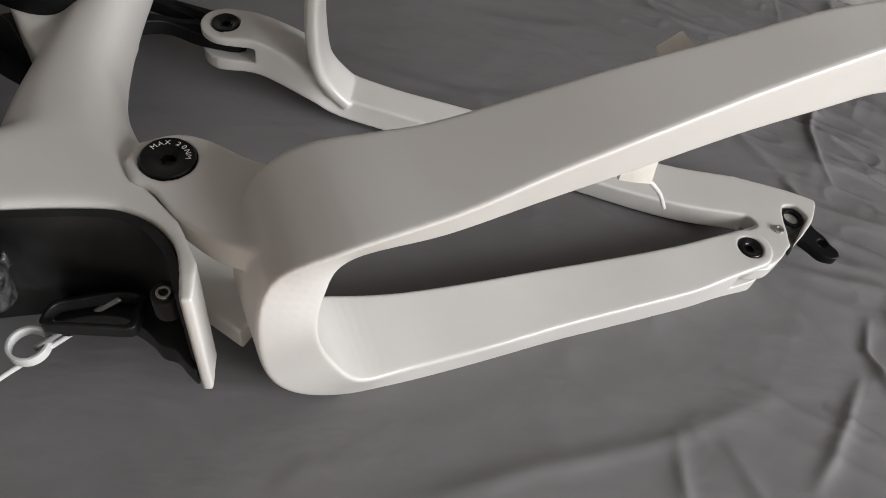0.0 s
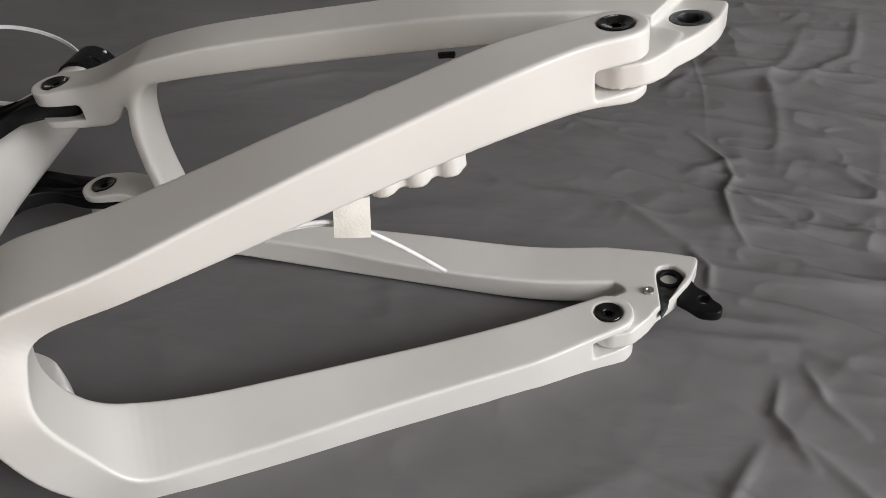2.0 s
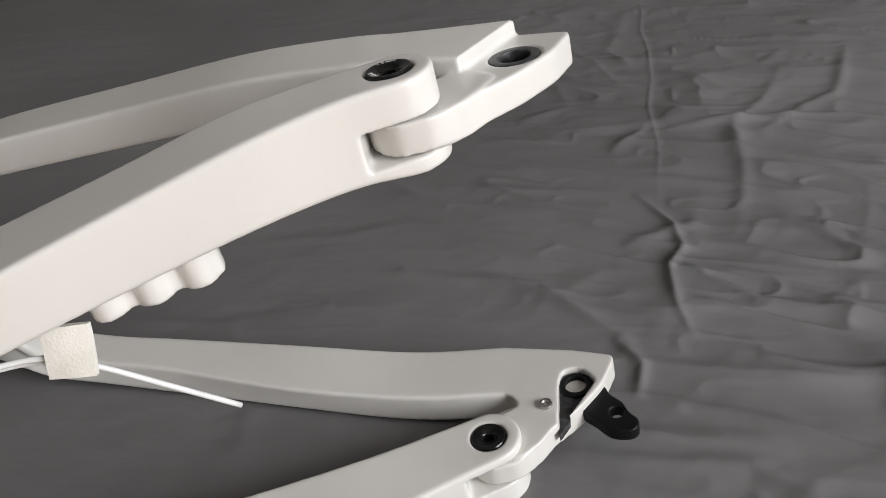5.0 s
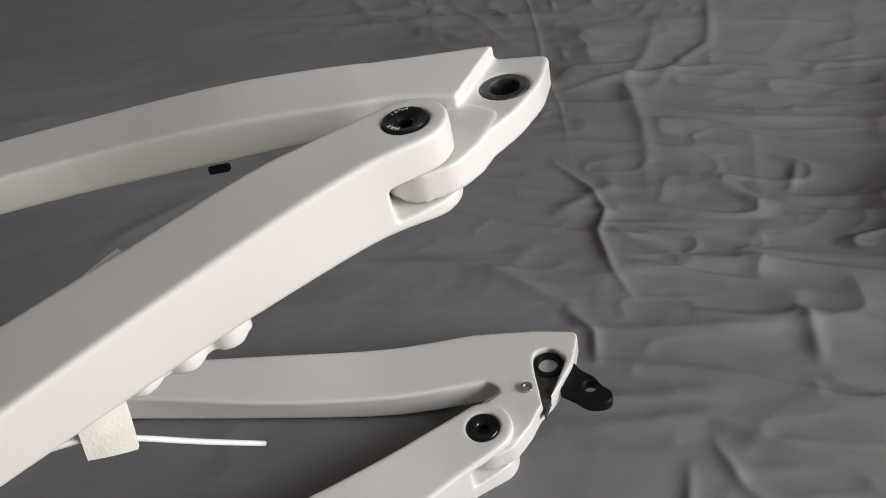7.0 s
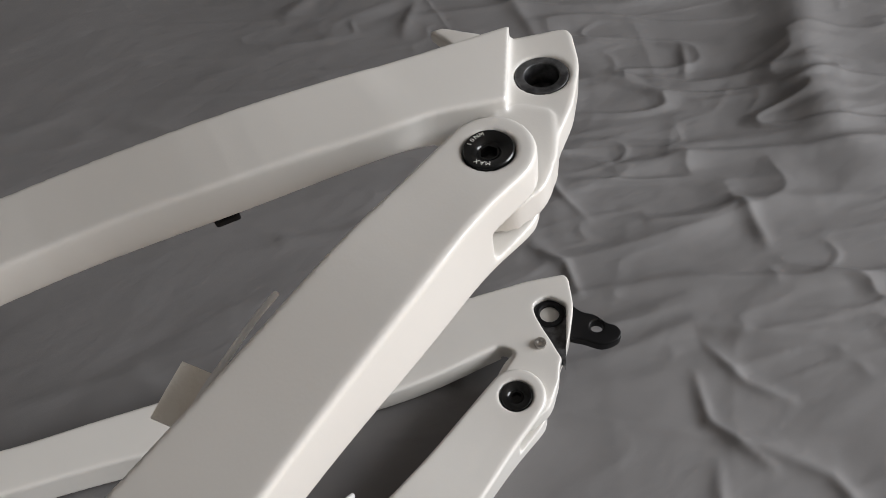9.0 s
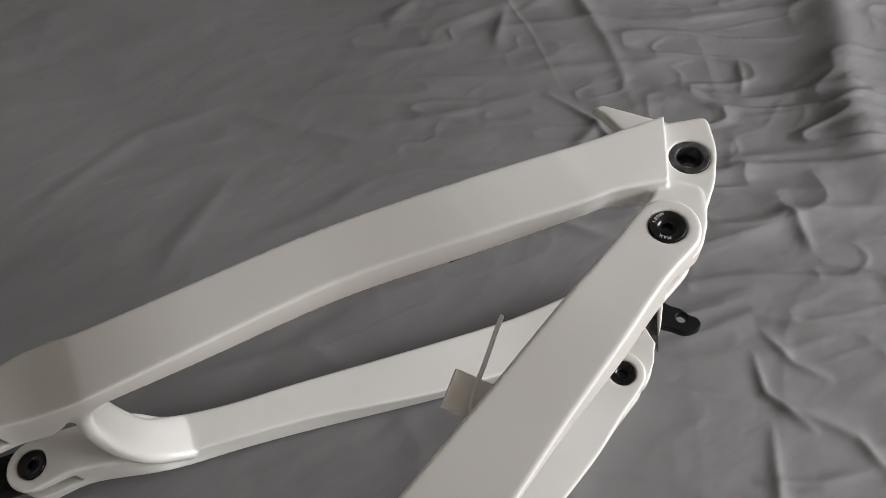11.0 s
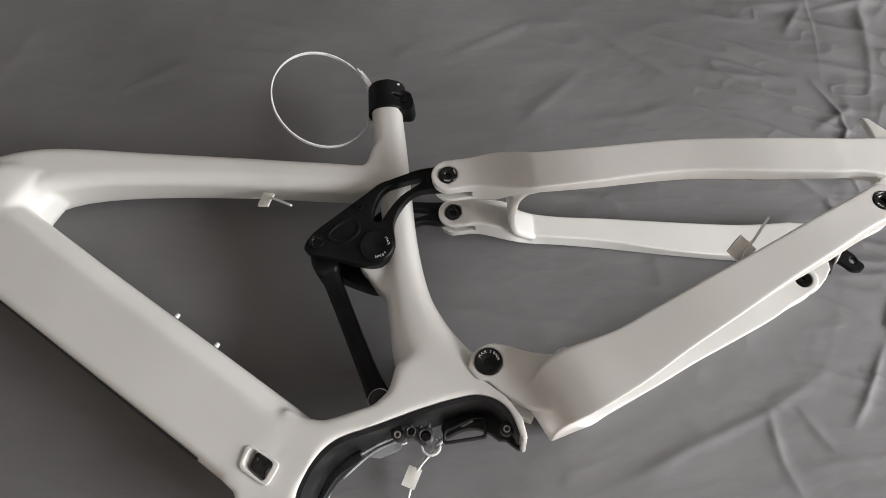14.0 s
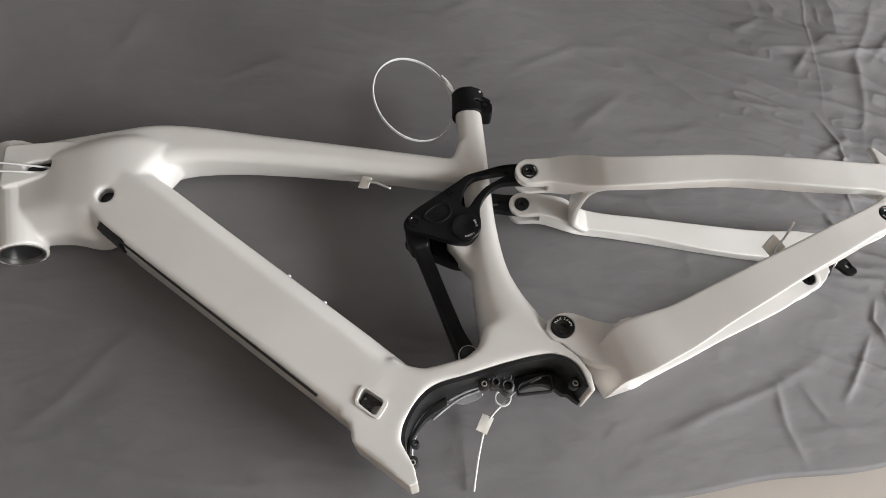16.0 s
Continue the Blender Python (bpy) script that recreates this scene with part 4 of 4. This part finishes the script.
guide = part("cable_guide_block", moulded(gd, "cable_guide_block", 0.0008, 3, [cylinder((-0.0651, -0.0538, 0.0), (-0.0651, -0.0538, 0.02), 0.0045), cylinder((-0.0775, -0.0485, 0.002), (-0.0775, -0.0485, 0.02), 0.003)]), CARBON, bike, "dark moulded cable guide")
gd = bmesh.new()
slab(disc((-0.0655, -0.0535), 0.0098, 32), -0.058, -0.052, holes=[disc((-0.0655, -0.0535), 0.0078, 32)], bm=gd, bevel=0.0006)
part("guide_ring", gd, NYLON, guide, "clear nylon ring", angle=40)
# frame of the recess in the roof of the bay
rc = bmesh.new()
hole = fillet([(-0.0505, -0.0555), (-0.0485, -0.047), (-0.0225, -0.039), (-0.0125, -0.0395), (-0.0135, -0.055)], 0.0035)
slab(fillet([(-0.053, -0.058), (-0.0505, -0.0445), (-0.023, -0.0365), (-0.0095, -0.037), (-0.0105, -0.0575)], 0.0045), -0.034, -0.026, holes=[hole], bm=rc, bevel=0.001)
part("recess_frame", rc, LINING_AND_SHADE, bike, "dark moulded frame of a recess", angle=40)
# thin far edge of the bay, bare and pale
edge = [(-0.1705, -0.141), (-0.1725, -0.122), (-0.173, -0.104), (-0.1695, -0.091), (-0.157, -0.0725), (-0.137, -0.0585), (-0.104, -0.0505), (-0.088, -0.0475)]
wire("bay_edge", [(u, v, MID - 0.0375) for u, v in edge], 0.0011, NYLON, bike, label="pale thin edge of the motor bay")
edge = [(-0.052, -0.0425), (-0.03, -0.0375), (-0.0135, -0.0375), (-0.008, -0.0475), (0.002, -0.0505), (0.0105, -0.058), (0.0165, -0.0685)]
wire("bay_edge", [(u, v, MID - 0.0375) for u, v in edge], 0.0009, SHADED_CLEAR, bike, label="thin edge of the motor bay")
part("bay_panel", slab(fillet([(-0.128, -0.0585), (-0.094, -0.0475), (-0.09, -0.0535), (-0.094, -0.0575), (-0.112, -0.0625)], 0.003), -0.03, -0.0285), SHADED_CLEAR, bike, "pale translucent film in the motor bay", angle=40)
for p in (((-0.093, -0.0475, -0.012), (-0.112, -0.0525, -0.014), (-0.128, -0.058, -0.018)), ((-0.094, -0.0505, -0.018), (-0.118, -0.0575, -0.022), (-0.148, -0.0755, -0.028)), ((-0.022, -0.039, -0.03), (-0.044, -0.045, -0.045), (-0.062, -0.0545, -0.055))):
    wire("liner_tube", p, 0.0016, SHADED_CLEAR, bike, label="clear liner tube")
# clip on the rear horn
part("horn_clip", slab(fillet([(0.0125, -0.0575), (0.0185, -0.0565), (0.0195, -0.0625), (0.0145, -0.0635)], 0.001), -0.012, 0.0, bevel=0.0008), NYLON, bike, "small pale clip on the bay horn", angle=40)

# ---- ports ----
W0 = MID
fr = bmesh.new()
slab(fillet([(-0.2195, -0.0425), (-0.1905, -0.0635), (-0.204, -0.082), (-0.2285, -0.062)], 0.006), W0 + 0.034, W0 + 0.0418, holes=[fillet([(-0.2165, -0.046), (-0.196, -0.0625), (-0.2065, -0.0775), (-0.225, -0.060)], 0.005)], bm=fr, bevel=0.0018)
part("port_rim", fr, WHITE, bike, "raised white rim of the charge port", angle=60)
fr = slab(fillet([(-0.2165, -0.044), (-0.194, -0.0625), (-0.2065, -0.0795), (-0.227, -0.060)], 0.004), W0 + 0.014, W0 + 0.0215, holes=[disc((-0.2055, -0.068), 0.0062, 24), disc((-0.217, -0.0535), 0.0018, 14)])
part("port_plate", fr, CARBON, bike, "grey plate inside the charge port", angle=40)
# black plug behind the plate's hole, for the shade of its depth
part("port_bore_shade", cylinder((-0.2055, -0.068, W0 + 0.008), (-0.2055, -0.068, W0 + 0.016), 0.008), LINING_AND_SHADE, bike)
# black plug added in the hole to stand for the shade inside
part("hole_shade", cylinder((-0.503, 0.207, W0 + 0.012), (-0.503, 0.207, W0 + 0.0275), 0.0112), LINING_AND_SHADE, bike, "black plug for the shade in the down tube hole", angle=40)
NRM = Vector((-0.672, -0.741, 0))
# black insert at the bottom of the slot, in place of its shade
sl = bmesh.new()
skin(sl, [[Vector((c[0], c[1], W0 + y)) + NRM * x for x, y in ((0.031, 0.0402), (0.0408, 0.0345), (0.0408, 0.012), (0.031, 0.012))] for c in ((-0.484, 0.1975), (-0.458, 0.1728))], 0.002, 1)
part("slot_shade", sl, LINING_AND_SHADE, bike, "black insert for the shade in the slot below the down tube", angle=40)
# black strip laid along the cover as the shade of its narrow gap
sl = bmesh.new()
skin(sl, [[Vector((c[0], c[1], W0 + y)) + NRM * x for x, y in ((0.0382, 0.0368), (0.0392, 0.0389), (0.0417, 0.0362), (0.04, 0.034))] for c in ((-0.478, 0.197), (-0.4, 0.126), (-0.3, 0.0355), (-0.239, -0.02))], 0.0008, 1)
part("cover_gap_shade", sl, LINING_AND_SHADE, bike, "black strip for the shade in the gap along the battery cover", angle=40)
# black slab filling the cable port, for the shade within it
hp = slab(fillet([(-0.6065, 0.259), (-0.597, 0.2635), (-0.5745, 0.265), (-0.574, 0.256), (-0.582, 0.2505), (-0.603, 0.253)], 0.003), W0 + 0.004, W0 + 0.024)
part("head_port_shade", hp, LINING_AND_SHADE, bike, "black insert for the shade in the cable port beside the head tube", angle=40)
for k in (0.0, 0.009):
    wire("head_cable", ((-0.578, 0.2575 - k, W0 + 0.026), (-0.6, 0.2585 - k, W0 + 0.034), (-0.635, 0.262 - k * 1.3, W0 + 0.04), (-0.70, 0.268 - k * 1.6, W0 + 0.042)), 0.0013, NYLON, bike, label="clear cable liner at the head tube")
# solid black plug that closes the bore and stands for its shade
be = bmesh.new()
cylinder((-0.6115, 0.163, W0), (-0.618, 0.2, W0), 0.0225, bm=be)
part("bearing_bore_shade", be, LINING_AND_SHADE, bike, "black plug for the shade in the head tube bore", angle=40)
be = bmesh.new()
n = 36
rings = []
axis = Vector((0.16, -0.987, 0)).normalized()
side_a = Vector((0.987, 0.16, 0))
for r, h in ((0.0258, 0.0), (0.0258, 0.0012), (0.0236, 0.0012), (0.0226, -0.006), (0.0218, -0.03)):
    rings.append([Vector((-0.611, 0.1585, W0)) + axis * h + side_a * (r * math.cos(2 * math.pi * i / n)) + Vector((0, 0, 1)) * (r * math.sin(2 * math.pi * i / n)) for i in range(n)])
bridge(be, rings, close=False)
part("bearing_seat", be, STEEL, bike, "bare metal lower bearing seat", angle=40)
for u, v in ((-0.3005, 0.0985), (-0.2605, 0.0622)):
    z = cylinder((u, v, W0 + 0.004), (u + 0.003, v + 0.0034, W0 + 0.004), 0.0026, 0.002, n=14)
    part("bottle_boss_cap", z, NYLON, bike, "clear cap on a bottle boss", angle=40)

# ---- loose ties and cables ----
def tag_leaf(name, label, m, sx, sy):
    """A folded scrap of foam tape pinched round a cable."""
    ob = thing(name, label, "tape tag", TILT @ m)
    bm = bmesh.new()
    for s in (1, -1):
        grid = [[(sx * (i / 6 - 0.5), sy * (j / 6 - 0.5), s * (0.0012 + 0.0006 * math.sin(3.0 * i / 6)) + 0.0012 * math.sin(2.5 * j / 6 + 1.0) * (i / 6)) for j in range(7)] for i in range(7)]
        vs = [[bm.verts.new(p) for p in row] for row in grid]
        for i in range(6):
            for j in range(6):
                bm.faces.new((vs[i][j], vs[i + 1][j], vs[i + 1][j + 1], vs[i][j + 1]))
        if s == 1:
            top = vs
    ring_of = lambda g: [g[i][0] for i in range(7)] + [g[6][j] for j in range(1, 7)] + [g[i][6] for i in range(5, -1, -1)] + [g[0][j] for j in range(5, 0, -1)]
    a, b = ring_of(top), ring_of(vs)
    for i in range(len(a)):
        bm.faces.new((a[i], a[(i + 1) % len(a)], b[(i + 1) % len(a)], b[i]))
    part("tape", bm, FOAM, ob, "", angle=50)
    return ob


def cable(name, label, points, r, mat=NYLON):
    ob = thing(name, label, "cable", TILT)
    wire("liner", points, r, mat, ob)
    return ob


def frame_at(c, x, y):
    """A pose at c whose own x and y run along x and y."""
    x = Vector(x).normalized()
    z = x.cross(Vector(y)).normalized()
    yy = z.cross(x)
    return Matrix(((x.x, yy.x, z.x, c[0]), (x.y, yy.y, z.y, c[1]), (x.z, yy.z, z.z, c[2]), (0, 0, 0, 1)))


cable("cable_liner", "clear cable liner hanging out below the chainstay", ((0.165, 0.0, 0.036), (0.19, 0.012, 0.034), (0.208, 0.017, 0.031), (0.222, 0.0195, 0.022), (0.238, 0.026, 0.004), (0.254, 0.040, -0.024)), 0.0012)
cable("cable_liner", "second thin cable liner beside the tape tag", ((0.168, 0.004, 0.033), (0.19, 0.016, 0.03), (0.212, 0.02, 0.027)), 0.0009)
tag_leaf("tape_tag", "cream foam tape tag folded round a cable liner", frame_at((0.2165, 0.0165, 0.0335), (0.9, 0.1, -0.12), (0.0, -0.35, -1)), 0.0175, 0.0195)
cable("cable_liner", "clear cable liner standing out above the chainstay", ((0.224, 0.04, 0.073), (0.231, 0.052, 0.0715), (0.243, 0.063, 0.069), (0.256, 0.076, 0.064), (0.265, 0.085, 0.059)), 0.0012)
tag_leaf("tape_tag", "cream foam tape tag beside the chainstay", frame_at((0.229, 0.0545, 0.0685), (0.75, 0.62, 0.1), (-0.5, 0.6, 0.35)), 0.019, 0.018)
cable("cable_liner", "short clear cable liner under the top tube", ((-0.222, 0.222, W0 + 0.002), (-0.208, 0.2175, -0.008), (-0.195, 0.21, 0.0), (-0.174, 0.193, 0.011)), 0.0013)
tag_leaf("tape_tag", "cream tape tag under the top tube", frame_at((-0.204, 0.2125, -0.005), (0.9, -0.3, 0.15), (0.25, 0.9, -0.2)), 0.0125, 0.017)
cable("cable_liner", "clear cable liner hanging out of the motor bay", ((-0.024, -0.033, -0.04), (-0.045, -0.042, -0.055), (-0.06, -0.055, -0.058), (-0.078, -0.069, -0.063), (-0.089, -0.084, -0.068), (-0.098, -0.109, -0.071), (-0.105, -0.135, -0.0745), (-0.1085, -0.150, -0.0755)), 0.0014)
tag_leaf("tape_tag", "cream foam tape tag on the motor bay cable", frame_at((-0.0885, -0.0785, -0.0665), (0.5, 0.85, 0.1), (-0.85, 0.5, 0.1)), 0.02, 0.0135)

# cable tie looped through the seat clamp
tie = thing("cable_tie", "clear white nylon cable tie looped through the seat clamp", "cable tie", TILT)
C = Vector((-0.136, 0.3245, 0.0))
EX = Vector((-0.05, 0.0, 0.026))
EY = Vector((0.003, 0.061, 0.0))
NZ = EX.cross(EY).normalized()
rings = []
for i in range(97):
    a = 2 * math.pi * i / 96
    p = C + EX * math.cos(a) + EY * math.sin(a)
    o = (EX * math.cos(a) + EY * math.sin(a)).normalized()
    rings.append([p + o * x + NZ * y for x, y in ((0.0007, 0.0016), (0.0007, -0.0016), (-0.0007, -0.0016), (-0.0007, 0.0016))])
part("strap", bridge(bmesh.new(), rings, close=False), NYLON, tie, "", angle=40)
hd = bmesh.new()
skin(hd, [[Vector((-0.094, 0.366, -0.018)) + Vector((x, y, z)) for x, y, z in ((0.002, 0.001, 0.002), (0.002, 0.001, -0.002), (-0.002, -0.001, -0.002), (-0.002, -0.001, 0.002))], [Vector((-0.0875, 0.352, -0.018)) + Vector((x, y, z)) for x, y, z in ((0.0027, 0.0015, 0.0025), (0.0027, 0.0015, -0.0025), (-0.0027, -0.0015, -0.0025), (-0.0027, -0.0015, 0.0025))], [Vector((-0.0835, 0.342, -0.018)) + Vector((x, y, z)) for x, y, z in ((0.002, 0.001, 0.002), (0.002, 0.001, -0.002), (-0.002, -0.001, -0.002), (-0.002, -0.001, 0.002))]], 0.0006, 3)
part("lock_head", hd, NYLON, tie, "", angle=40)
wire("tail", ((-0.0885, 0.354, -0.016), (-0.0935, 0.3635, -0.0155), (-0.0965, 0.3685, -0.014)), 0.0012, NYLON, tie)


# ---- floor tiles ----
def tiles():
    bm = bmesh.new()
    s = 0.298
    r = 0.006
    prof = [(s / 2, -0.008), (s / 2, -0.0015), (s / 2 - 0.0015, 0.0)]
    bridge(bm, [[Vector((x, y, z)) for x, y in ((h, h), (-h, h), (-h, -h), (h, -h))] for h, z in prof])
    me = mesh_from(bm, "tile", False)
    me.materials.append(TILE)
    floor = bpy.data.objects["floor"]
    for i in range(-8, 10):
        for j in range(-9, 0):
            ob = new("tile", me)
            ob.location = (0.12 + i * 0.302, -0.06 + j * 0.302, -0.012)
            if ob.location.x < -2.0 or ob.location.y < -2.4:
                bpy.data.objects.remove(ob)
                continue
            ob.parent = floor


tiles()
